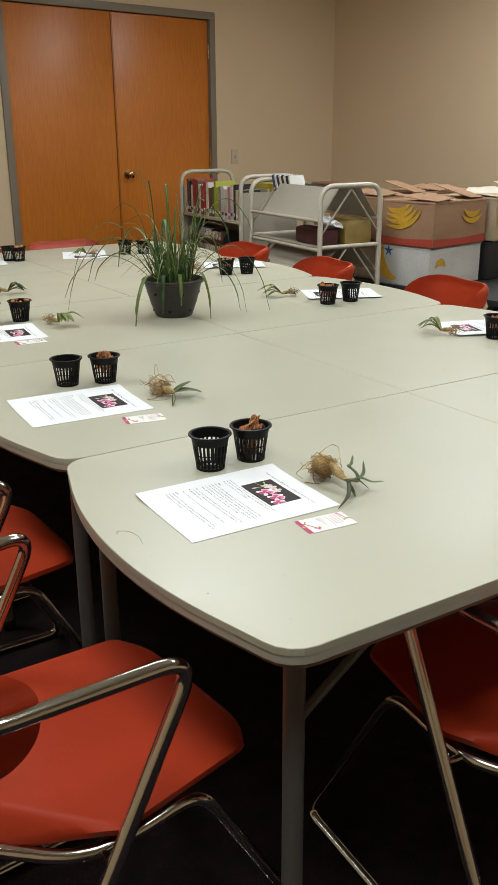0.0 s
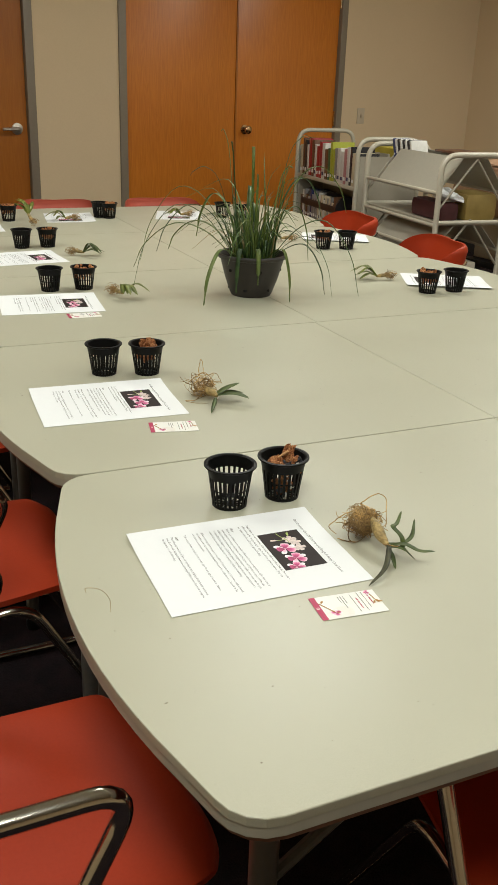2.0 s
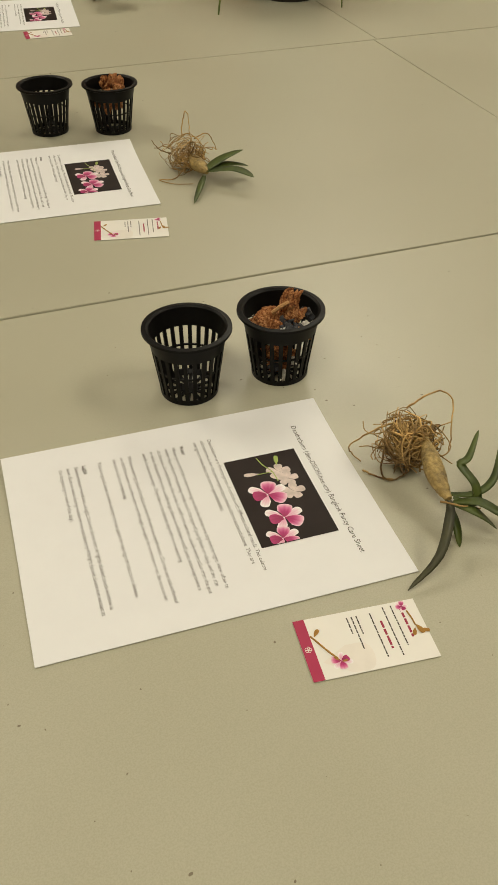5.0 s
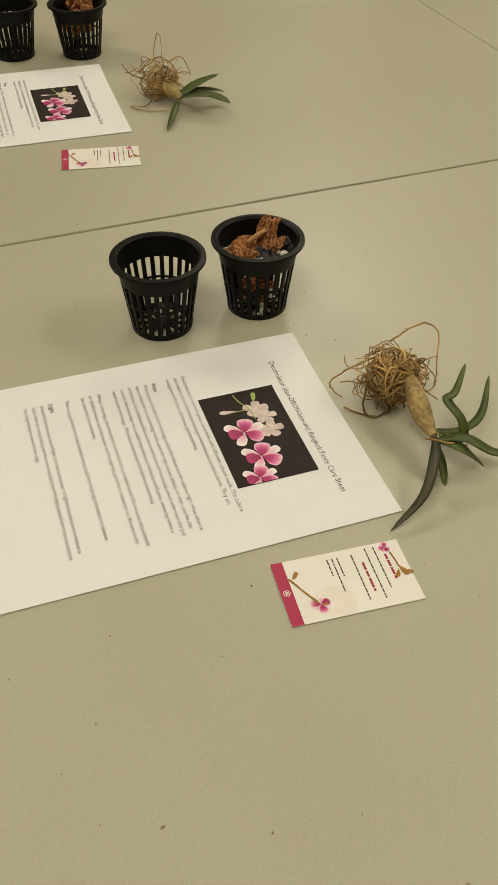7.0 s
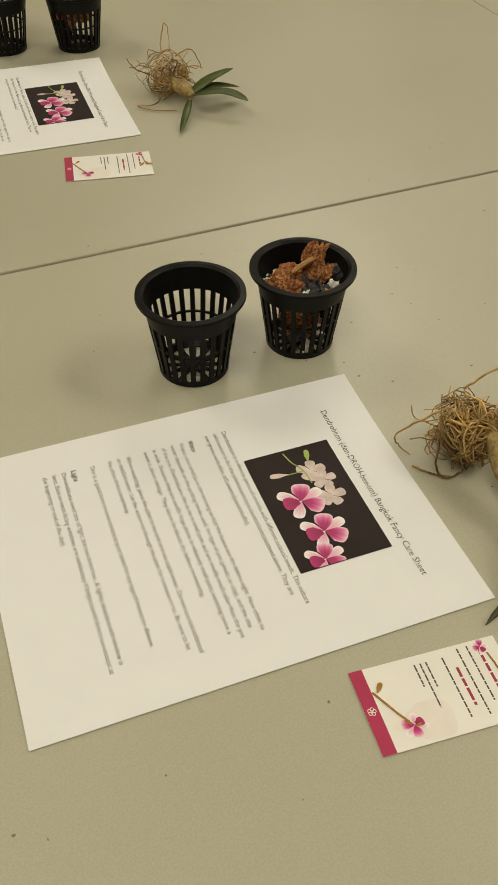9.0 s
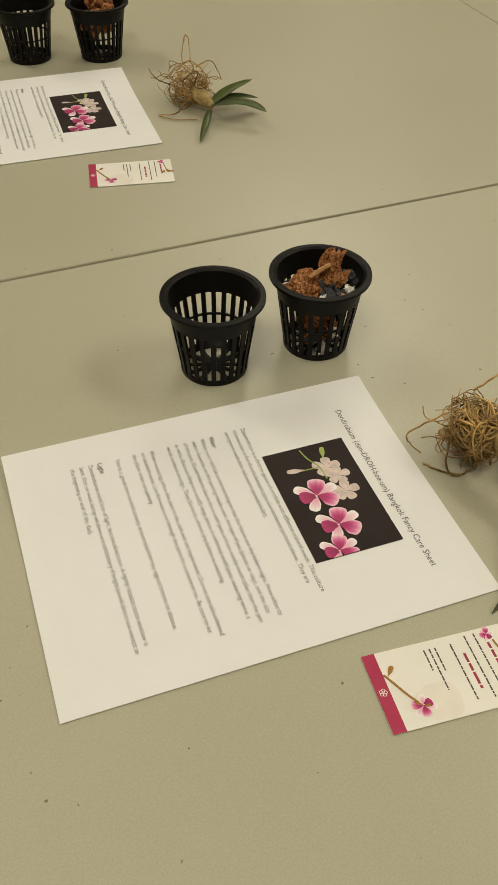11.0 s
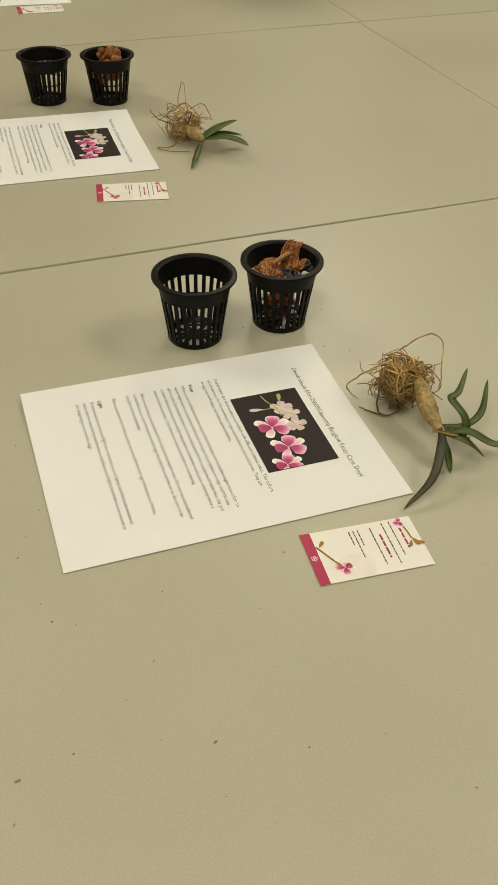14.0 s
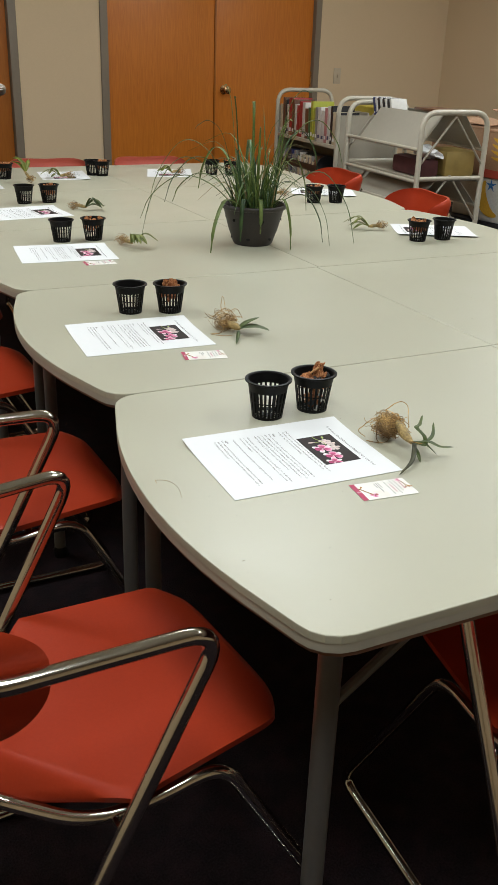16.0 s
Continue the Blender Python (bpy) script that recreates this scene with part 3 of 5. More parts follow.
chair = make_chair()
chair.matrix_basis = pose(0.836, 1.565, 0, 0, 0, -94)
for x, y, turn in ((0.981, 2.300, -98), (1.112, 3.000, -98), (1.27, 3.71, -100), (1.512, 1.15, -12),
                   (3.15, 3.43, 70), (3.09, 2.68, 72), (3.03, 1.92, 80), (3.29, 4.14, 74)):
    copy_thing(chair, pose(x, y, 0, 0, 0, turn))
# the far chairs: haze is coloured into their backrests
pink = make_chair("orange vinyl armchair with chrome tube frame, backrest tinted pink for haze", PINKBACK)
pink.matrix_basis = pose(2.28, 4.80, 0, 0, 0, 165)
copy_thing(pink, pose(2.83, 4.70, 0, 0, 0, 168))


# ---- care sheets and cards ----
def writing(lines, size, bold_first=False):
    """Mesh of lines of (x, y, text), x to the reader's right, y up the page."""
    b = Buf()
    for x, y, text, s, width in lines:
        cu = bpy.data.curves.new("writing", "FONT")
        cu.body, cu.size, cu.resolution_u, cu.offset = text, s, 2, 0.00010 if text in ("Water", "Light") else 0.00001
        ob = new("writing", cu)
        bpy.context.view_layer.update()
        me = bpy.data.meshes.new_from_object(ob.evaluated_get(bpy.context.evaluated_depsgraph_get()))
        k = width / max(v.co.x for v in me.vertices) if width else 1.0
        b.put([(x + v.co.x * k, y + v.co.y, 0) for v in me.vertices], [tuple(p.vertices) for p in me.polygons])
        bpy.data.objects.remove(ob)
        bpy.data.curves.remove(cu)
        bpy.data.meshes.remove(me)
    return b


TEXT = [
    (30, 33, "Dendrobium (den-DROH-bee-um) Bangkok Fancy Care Sheet", 0.0064, 0.156),
    (26, 108.0, "Dendrobium is a diverse genus of orchids with different cultural needs. This culture", 0.0046, 0.155),
    (26, 114.3, "information is for the phalenopsis type dendrobiums pictured above. They are", 0.0046, 0.146),
    (26, 120.6, "evergreen with thin, tall stems (pseudobulbs).", 0.0046, 0.086),
    (27, 133.0, "Water", 0.0048, 0.0115),
    (27, 139.6, "Water your orchids in the morning so that the leaves are dry before night. How often to", 0.0046, 0.162),
    (27, 146.0, "water depends on the potting media used, the type of pot (plastic or clay), and the size", 0.0046, 0.158),
    (27, 152.4, "of the pot. Dendrobiums like to be in small pots and are usually much taller than the pot", 0.0046, 0.163),
    (27, 158.8, "is wide. Because they are usually large plants in relatively small pots, watering twice a", 0.0046, 0.158),
    (27, 165.2, "week is about average. They like to be almost dry before re-watering.", 0.0046, 0.128),
    (27, 177.8, "When watering, place the plant in the sink and use tepid water. Do not use salt-softened", 0.0046, 0.164),
    (27, 184.2, "or distilled water. Let the water run through the plant for a minute or so. Be sure to let", 0.0046, 0.160),
    (27, 190.6, "the plant drain completely.", 0.0046, 0.049),
    (27, 203.2, "This is a good time to look closely at your plant for any sign of insects or disease.", 0.0046, 0.151),
    (27, 216.0, "Light", 0.0048, 0.0105),
    (27, 222.6, "Dendrobiums need lots of light, but not direct sun. A lightly shaded south window is", 0.0046, 0.156),
    (27, 229.0, "best. East or west facing windows are satisfactory if bright (avoid direct sun except at", 0.0046, 0.160),
    (27, 235.4, "the beginning or end of the day).", 0.0046, 0.061),
]


def curl(x):
    """How far a sheet has lifted at x across it: its left long edge curls up a little."""
    return 0.0045 * max(0.0, (-x - 0.01) / 0.098) ** 2


def curled(buf):
    """Print laid on the curled sheet."""
    buf.v = [(x, y, z + curl(x - 0.108)) for x, y, z in buf.v]
    return buf


TEXT_MESH = mesh_of("text", curled(writing([(x / 1000, -y / 1000, s, z, w) for x, y, s, z, w in TEXT], 0)), INK, flat=True)


def segment(b, reach, cx, cy, z, angle, length, width, near, far, limit):
    """One printed petal or sepal from the throat outwards; near and far set its tint, limit the photo's edge."""
    d, s = Vector((math.cos(angle), math.sin(angle), 0)), Vector((-math.sin(angle), math.cos(angle), 0))
    c, rings, n = Vector((cx, cy, z)), 5, 15
    verts = [c]
    reach.append(near)
    for q in range(1, rings + 1):
        f = q / rings
        for j in range(n):
            t = math.pi * (j / (n - 1) - 0.5)
            v = c + (d * length * (0.5 + 0.5 * math.cos(t)) + s * width * math.sin(t) * (0.78 + 0.22 * math.cos(2 * t))) * f
            verts.append(Vector((min(v.x, limit), v.y, v.z)))
            reach.append(near + (far - near) * f * f + 0.05 * math.sin(j * 2.4))
    faces = [(0, j, j + 1) for j in range(1, n)]
    for q in range(rings - 1):
        faces += [(1 + q * n + j, 1 + (q + 1) * n + j, 2 + (q + 1) * n + j, 2 + q * n + j) for j in range(n - 1)]
    b.put(verts, faces)


def flower(parent, cx, cy, size, turn, z, limit=9.0, place=None):
    """One printed orchid flower: three pale sepals, two broad pink petals, a dark lip with a white eye."""
    fl, reach = Buf(), []
    for a, k, w in ((-128, 1.0, 0.40), (110, 1.0, 0.40), (-30, 0.90, 0.40)):
        segment(fl, reach, cx, cy, z, radians(a) + turn, size * k, size * w, 0.62, 1.0, limit)
    for i, (a, k, w) in enumerate(((161, 0.90, 0.64), (53, 0.92, 0.66))):
        segment(fl, reach, cx, cy, z + 0.00004 + 0.00002 * i, radians(a) + turn, size * k, size * w, 0.08, 0.80, limit)
    segment(fl, reach, cx, cy, z + 0.0001, radians(-92) + turn, size * 0.74, size * 0.56, 0.0, 0.24, limit)
    segment(fl, reach, cx, cy, z + 0.00012, radians(-80) + turn, size * 0.30, size * 0.24, 0.0, 0.0, limit)
    segment(fl, reach, cx, cy, z + 0.00014, radians(-60) + turn, size * 0.10, size * 0.06, 0.95, 0.95, limit)
    fme = mesh_of("flower", place(fl) if place else fl, PETAL, flat=True)
    fme.attributes.new("reach", "FLOAT", "POINT").data.foreach_set("value", reach)
    part("flower", fme, None, parent)


def make_sheet():
    """A printed letter sheet; page's top left corner at (-0.108, 0.14), reading along +x."""
    s = thing("care_sheet", "white printed plant care sheet with an orchid photo", "paper sheet", "care sheets on the tables")
    paper = Buf()
    nx, ny = 24, 10
    verts = []
    for side in (0, 1):
        for j in range(ny + 1):
            for i in range(nx + 1):
                x, y = -0.108 + 0.2159 * i / nx, -0.1397 + 0.2794 * j / ny
                verts.append((x, y, 0.0008 - 0.0006 * side + curl(x)))
    m, faces = (nx + 1) * (ny + 1), []
    for j in range(ny):
        for i in range(nx):
            a = j * (nx + 1) + i
            faces += [(a, a + 1, a + nx + 2, a + nx + 1), (m + a, m + a + nx + 1, m + a + nx + 2, m + a + 1)]
    rim = list(range(nx + 1)) + [j * (nx + 1) + nx for j in range(1, ny + 1)] + [ny * (nx + 1) + i for i in range(nx - 1, -1, -1)] + [j * (nx + 1) for j in range(ny - 1, 0, -1)]
    faces += [(a, a + m, c + m, c) for a, c in zip(rim, rim[1:] + rim[:1])]
    part("paper", paper.put(verts, faces), PAPER, s)
    O = pose(-0.108, 0.1397, 0.0009)
    part("text", TEXT_MESH, None, s, "grey printed text", O)
    px0, px1, py0, py1, n = 0.0575, 0.1595, -0.1025, -0.040, 12
    back = Buf()
    for i in range(n):
        a, b = px0 + (px1 - px0) * i / n, px0 + (px1 - px0) * (i + 1) / n
        back.put([(a, py0, 0.0001), (b, py0, 0.0001), (b, py1, 0.0001), (a, py1, 0.0001)], [(0, 1, 2, 3)])
    ph = part("photo", curled(back), PHOTO, s, "dark photo of pink and white orchids", O, flat=True)
    for cx, cy, size in ((81.3, -62, 10.5), (91.1, -57.6, 9.5), (106.6, -58.3, 10.5)):
        pale = Buf()
        for i, a in enumerate((20, 95, 165, 240, 310)):
            segment(pale, [], cx / 1000, cy / 1000, 0.0002 + 0.00001 * i, radians(a), size / 1000 * (1.0 if i % 2 else 0.9), size / 1000 * 0.58, 0, 0, 9.0)
        part("pale_flower", curled(pale), PALE, ph, flat=True)
    for cx, cy, size in ((104.8, -79, 17.0), (133.6, -75, 16.5), (154.5, -83.5, 14.0)):
        flower(ph, cx / 1000, cy / 1000, size / 1000, 0.0, 0.0004 + cx * 1e-6, 0.1592, curled)
    bud = Buf()
    segment(bud, [], 0.0735, -0.0610, 0.0003, radians(165), 0.012, 0.0032, 0, 0, 9.0)
    bud.sweep(smooth_path([(0.0605, -0.0745, 0.0003), (0.070, -0.072, 0.0003), (0.0796, -0.067, 0.0003), (0.092, -0.066, 0.0003)], 4), 0.0005, 4)
    bud.sweep([(0.0800, -0.067, 0.0003), (0.0800, -0.080, 0.0003)], 0.0004, 4)
    part("buds", curled(bud), BUD, ph, flat=True)["kind"] = "stuff"
    white_bud = Buf()
    segment(white_bud, [], 0.0795, -0.0775, 0.0003, radians(-98), 0.0135, 0.0036, 0, 0, 9.0)
    part("pale_bud", curled(white_bud), PALE, ph, flat=True)
    return s


def make_card():
    """A business card: long side along x, magenta band at its -x end."""
    c = thing("business_card", "cream business card with magenta band and orchid print", "card", "cards on the tables")
    part("card", Buf().box(-0.0445, 0.0445, -0.0255, 0.0255, 0.0002, 0.0007), CARD, c)
    band = part("band", Buf().box(-0.0445, -0.0365, -0.0255, 0.0255, 0.0007, 0.0008), MAGENTA, c)
    ring = Buf()
    for i in range(5):
        a = 2 * math.pi * i / 5
        ring.lathe([(0.0008, 0), (0.0012, 0)], 10, pose(-0.0405 + 0.0014 * math.cos(a), 0.0014 * math.sin(a), 0.0009))
    part("emblem", ring, CARD, band, flat=True)
    bars, red = Buf(), Buf()
    for x, y0, y1 in ((-0.007, 0.006, 0.020), (-0.0035, -0.008, 0.020), (0.0, 0.004, 0.020), (0.010, -0.018, 0.020), (0.0205, -0.019, 0.023), (0.0265, -0.012, 0.023)):
        y = y1
        while y > y0:
            w = min(random.uniform(0.0014, 0.0050), y - y0)
            bars.box(x - 0.00045, x + 0.00045, y - w, y, 0.0007, 0.0008)
            y -= w + 0.0005
    for x, y0, y1 in ((0.0155, -0.012, 0.012), (0.0325, -0.006, 0.022)):
        y = y1
        while y > y0:
            w = min(random.uniform(0.004, 0.008), y - y0)
            red.box(x - 0.0008, x + 0.0008, y - w, y, 0.0007, 0.0008)
            y -= w + 0.001
    part("print", bars, INK, c)["kind"] = "stuff"
    part("red_print", red, REDINK, c)["kind"] = "stuff"
    flower(c, -0.0215, -0.0135, 0.0078, 1.9, 0.0010)
    flower(c, 0.034, 0.0205, 0.0052, 0.4, 0.0010)
    gold = Buf()
    for x, y, a, k in ((-0.0225, -0.0135, 2.2, 0.0050), (-0.0215, -0.0145, 0.2, 0.0042), (-0.034, 0.009, 0.9, 0.0075), (0.0375, 0.004, -1.2, 0.0095), (0.0385, -0.001, -0.4, 0.0075), (0.0365, 0.001, -2.0, 0.0070)):
        segment(gold, [], x, y, 0.0012, a, k, k * 0.34, 0, 0, 9.0)
    part("ochre_print", gold, OCHRE, c, flat=True)["kind"] = "stuff"
    st = Buf()
    st.sweep(smooth_path([(-0.0362, 0.0105, 0.0009), (-0.033, 0.005, 0.0009), (-0.0275, -0.005, 0.0009), (-0.0235, -0.011, 0.0009)], 4), 0.0007, 4)
    st.sweep([(0.0360, 0.016, 0.0009), (0.0372, 0.009, 0.0009), (0.0375, 0.003, 0.0009)], 0.0006, 4)
    part("stem_print", st, OCHRE, c, flat=True)["kind"] = "stuff"
    wash = Buf()
    segment(wash, [], -0.034, -0.012, 0.00072, -0.05, 0.036, 0.020, 0, 0, 9.0)
    part("tinted_wash", wash, WASH, c, "pale peach printed wash", flat=True)
    return c


# ---- pots ----
def rib_mesh(name, r0, z0, r1, z1, width, thick):
    w = width / 2
    b = Buf().put([(r0, -w, z0), (r0, w, z0), (r0 - thick, w, z0), (r0 - thick, -w, z0), (r1, -w, z1), (r1, w, z1), (r1 - thick, w, z1), (r1 - thick, -w, z1)],
                  [(0, 4, 5, 1), (1, 5, 6, 2), (2, 6, 7, 3), (3, 7, 4, 0)])
    return mesh_of(name, b, BLACKP, flat=True)


def make_net_pot(label, group="net pots"):
    """A slotted black pot, 80 mm across the rim, 70 mm high."""
    p = thing("net_pot", label, "pot", group)
    H, R, B = 0.0680, 0.0358, 0.0262
    rad = lambda z: B + (R - B) * z / H
    rim = [(R - 0.0016, H - 0.001), (R + 0.0005, H + 0.0005), (R + 0.0046, H), (R + 0.0048, H - 0.0022), (R + 0.0038, H - 0.0028), (R + 0.0030, H - 0.0014), (R + 0.0006, H - 0.003),
           (rad(0.049), 0.049), (rad(0.049) - 0.0014, 0.049), (R - 0.0016, H - 0.001)]
    part("rim", Buf().lathe(rim, 48), BLACKP, p)
    rib = rib_mesh("rib", rad(0.003), 0.003, rad(0.050), 0.050, 0.0037, 0.0015)
    for i in range(24):
        part("rib", rib, None, p, m=pose(0, 0, 0, 0, 0, 15 * i))
    rings = Buf().lathe([(rad(0.030) - 0.0004, 0.0292), (rad(0.031) - 0.0004, 0.0308), (rad(0.031) - 0.0019, 0.0308), (rad(0.030) - 0.0019, 0.0292), (rad(0.030) - 0.0004, 0.0292)], 48)
    part("ring", rings, BLACKP, p)
    bot = Buf().lathe([(B + 0.0005, 0.0), (B + 0.0009, 0.0045), (B - 0.0010, 0.0045), (B - 0.004, 0.0012), (B - 0.004, 0.0), (B + 0.0005, 0.0)], 48)
    base = part("base", bot, BLACKP, p)
    part("hub", Buf().lathe([(0.0, 0.0), (0.008, 0.0), (0.008, 0.0014), (0.0, 0.0014)], 24), BLACKP, base)
    spoke = mesh_of("spoke", Buf().box(0.006, B - 0.003, -0.0016, 0.0016, 0.0002, 0.0013), BLACKP, flat=True)
    for i in range(12):
        part("spoke", spoke, None, base, m=pose(0, 0, 0, 0, 0, 30 * i))
    return p


def chip(i, x, y, z, r, turn, material=None, squash=(1.0, 0.62, 0.34)):
    b = Buf().lump(r, i, squash, level=4 if r > 0.012 else 3, rough=0.8)
    return solid("bark_chip", b, material or BARK, "rough red-brown fir bark chip in the pot" if not material else "small potting chunk in the pot", "bark chip", "bark chips", pose(x, y, z, *turn), angle=28)


def bark_fill(seed, m):
    """Bark mix filling a pot's upper half, too small to tell apart."""
    rnd = random.Random(seed)
    b = Buf()
    for i in range(42):
        a, q = rnd.uniform(0, 6.28), 0.0275 * rnd.random() ** 0.5
        z = rnd.uniform(0.034, 0.068)
        b.lump(rnd.uniform(0.006, 0.0105), rnd.uniform(0, 50), (1, 0.7, 0.55), pose(q * math.cos(a), q * math.sin(a), z, rnd.uniform(0, 180), rnd.uniform(0, 180), 0), 1, 0.6)
    return solid("bark_mix", b, BARK, "red-brown bark potting mix filling a pot", "potting mix", "potting mixes", m, kind="stuff")


# ---- bare-root orchids ----
def make_orchid(seed, label, leaves, bulb, ball, n_roots=66, m=None, radius=0.034, leaf=None, loose=(), thick=0.0065):
    """A bare-root orchid lying down: roots round ball, a pseudobulb, leaves as (points, width)."""
    rnd = random.Random(seed)
    o = thing("bare_root_orchid", label, "orchid", "bare-root orchids", m)
    roots = Buf()
    c = Vector(ball)
    pole = (Vector(bulb[0]) - c).normalized()
    side = pole.orthogonal().normalized()
    over = pole.cross(side)
    for i in range(n_roots):
        a, bend = rnd.uniform(0, 6.283), rnd.gauss(0, 0.28)
        shell, reach = radius * rnd.uniform(0.35, 1.08), rnd.uniform(0.9, 3.2)
        pts, k = [], 9
        for j in range(k):
            th = 0.25 + reach * j / (k - 1)
            a += bend + rnd.gauss(0, 0.42)
            q = shell * (1 + rnd.gauss(0, 0.15))
            p = c + q * (pole * math.cos(th) + (side * math.cos(a) + over * math.sin(a)) * math.sin(th))
            pts.append(Vector((p.x, p.y, max(0.0012 + 0.0006 * rnd.random(), c.z + (p.z - c.z) * 0.82))))
        r = rnd.uniform(0.00040, 0.00085)
        roots.sweep(smooth_path(pts, 3), [r * (1 - 0.45 * j / (3 * (k - 1))) for j in range(3 * (k - 1) + 1)], 5)
    for i in range(9):
        a = rnd.uniform(0, 6.28)
        pts = [c + Vector((math.cos(a), math.sin(a), 0.2)) * radius * 0.8]
        for k in range(3):
            a += rnd.uniform(-0.9, 0.9)
            pts.append(pts[-1] + Vector((math.cos(a), math.sin(a), rnd.uniform(-0.6, 0.5))) * radius * 0.28)
            pts[-1].z = max(0.0012, pts[-1].z)
        roots.sweep(smooth_path(pts, 4), 0.0005, 5)
    for pts in loose:
        path = smooth_path(pts, 5)
        roots.sweep([q + Vector((rnd.gauss(0, 0.0004), rnd.gauss(0, 0.0004), 0)) for q in path], [0.0009 - 0.0004 * j / len(path) for j in range(len(path))], 5)
    part("root_mass", roots, ROOT, o, "tangled tan roots", angle=180)["kind"] = "stuff"
    path = smooth_path(bulb, 10)
    sheath = Buf().sweep(path, [0.0030 + (thick - 0.0030) * math.sin(math.pi * min(1, k / (len(path) - 1) * 1.02)) for k in range(len(path))], 26)
    axis = (Vector(bulb[-1]) - Vector(bulb[0])).normalized()
    for k, v in enumerate(sheath.v):
        v = Vector(v)
        q = v - Vector(bulb[0])
        out = q - axis * q.dot(axis)
        out = out.normalized() if out.length > 1e-5 else Vector()
        wrinkle = 0.00055 * noise.noise((v - axis * q.dot(axis) * 0.85) * 700) + 0.0004 * noise.noise(v * 330 + Vector((seed, 0, 0)))
        sheath.v[k] = tuple(v + out * wrinkle)
    part("pseudobulb", sheath, BULB, o, "yellowish wrinkled pseudobulb", angle=50)
    for k, (pts, w) in enumerate(leaves):
        path = smooth_path(pts, 5)
        n = len(path)
        part("leaf", Buf().blade(path, [w * (0.25 + 0.75 * math.sin(math.pi * min(0.97, 0.10 + 0.9 * i / (n - 1))) ** 0.8) if i < n - 1 else 0.0003 for i in range(n)]), leaf or (LEAF_OLD if k == 0 and seed == 3 else LEAF), o, angle=180)
    return o

# ---- place settings ----
sheet, card = make_sheet(), make_card()
SETS = [(1.196, 1.557, -11.6), (1.300, 2.2205, -13.1), (1.512, 3.043, -15.5), (1.677, 3.720, -4.0), (1.71, 4.435, -12.0),
        (2.217, 4.57, -108.0), (2.73, 4.46, -120.0), (3.04, 3.66, 144.0), (2.82, 2.79, 144.0), (2.70, 2.06, 150.0)]
ZT = TABLE + 0.0004
for i, (x, y, a) in enumerate(SETS):
    m = pose(x, y, ZT, 0, 0, a - 90)
    if i == 0:
        sheet.matrix_basis = m
    else:
        copy_thing(sheet, m)
CARDS = [(1.2415, 1.392, -15.6), (1.350, 2.037, -21.5), (1.545, 2.885, -12.0)]
for i, (x, y, a) in enumerate(CARDS):
    m = pose(x, y, ZT, 0, 0, a)
    if i == 0:
        card.matrix_basis = m
    else:
        copy_thing(card, m)

empty_pot = make_net_pot("empty black slotted plastic net pot")
full_pot = make_net_pot("black slotted net pot filled with bark chips")
PAIRS = [(1.2662, 1.7095, 1.3545, 1.6945), (1.376, 2.396, 1.461, 2.356), (1.580, 3.213, 1.681, 3.193), (1.757, 3.930, 1.853, 3.916), (1.852, 4.606, 1.938, 4.582),
         (2.360, 4.552, 2.388, 4.507), (2.905, 4.350, 2.985, 4.30), (2.912, 3.428, 2.826, 3.468), (2.738, 2.668, 2.640, 2.690), (2.70, 1.93, 2.590, 1.955)]
for i, (ax, ay, bx, by) in enumerate(PAIRS):
    ma, mb = pose(ax, ay, ZT, 0, 0, 17 * i), pose(bx, by, ZT, 0, 0, 29 * i)
    if i == 0:
        empty_pot.matrix_basis, full_pot.matrix_basis = ma, mb
    else:
        copy_thing(empty_pot, ma)
        copy_thing(full_pot, mb)
        bark_fill(i, mb)
bx, by = PAIRS[0][2:]
def in_pot(across, away):
    """A place in the nearest filled pot, across and away from its open side."""
    return bx + 0.854 * across + 0.52 * away, by - 0.52 * across + 0.854 * away


for i, (ac, aw, z, r, turn, squash) in enumerate([
        (0.0085, 0.0030, 0.0790, 0.0150, (20, -66, 25), (1.0, 0.46, 0.40)), (0.0155, 0.0000, 0.0660, 0.0090, (10, -40, -20), (1.0, 0.60, 0.45)),
        (-0.0130, -0.0070, 0.0640, 0.0122, (48, 6, -38), (1.0, 0.92, 0.32)), (-0.0080, 0.0100, 0.0620, 0.0120, (30, 10, 20), (1.0, 0.60, 0.30)),
        (-0.0030, -0.0150, 0.0580, 0.0095, (60, 20, 60), (1.0, 0.50, 0.40)), (0.0200, -0.0140, 0.0560, 0.0080, (20, 30, 10), (1.0, 0.8, 0.6)),
        (0.0090, 0.0150, 0.0540, 0.0100, (20, 70, 150), (1.0, 0.62, 0.34)), (0.0, 0.0, 0.0500, 0.0160, (0, 20, 0), (1.0, 0.7, 0.4)),
        (-0.0110, 0.0090, 0.0440, 0.0100, (40, 10, 60), (1.0, 0.62, 0.4)), (0.0120, 0.0040, 0.0450, 0.0105, (10, 10, 10), (1.0, 0.62, 0.4)),
        (0.0, -0.0140, 0.0380, 0.0095, (80, 0, 0), (1.0, 0.62, 0.5)), (-0.0100, -0.0090, 0.0330, 0.0095, (20, 30, 40), (1.0, 0.62, 0.5)),
        (0.0100, -0.0100, 0.0290, 0.0090, (0, 30, 90), (1.0, 0.62, 0.5)), (0.0, 0.0, 0.0200, 0.0140, (10, 0, 20), (1.0, 0.8, 0.5))]):
    chip(i, *in_pot(ac, aw), ZT + z - 0.006, r, turn, None, squash)
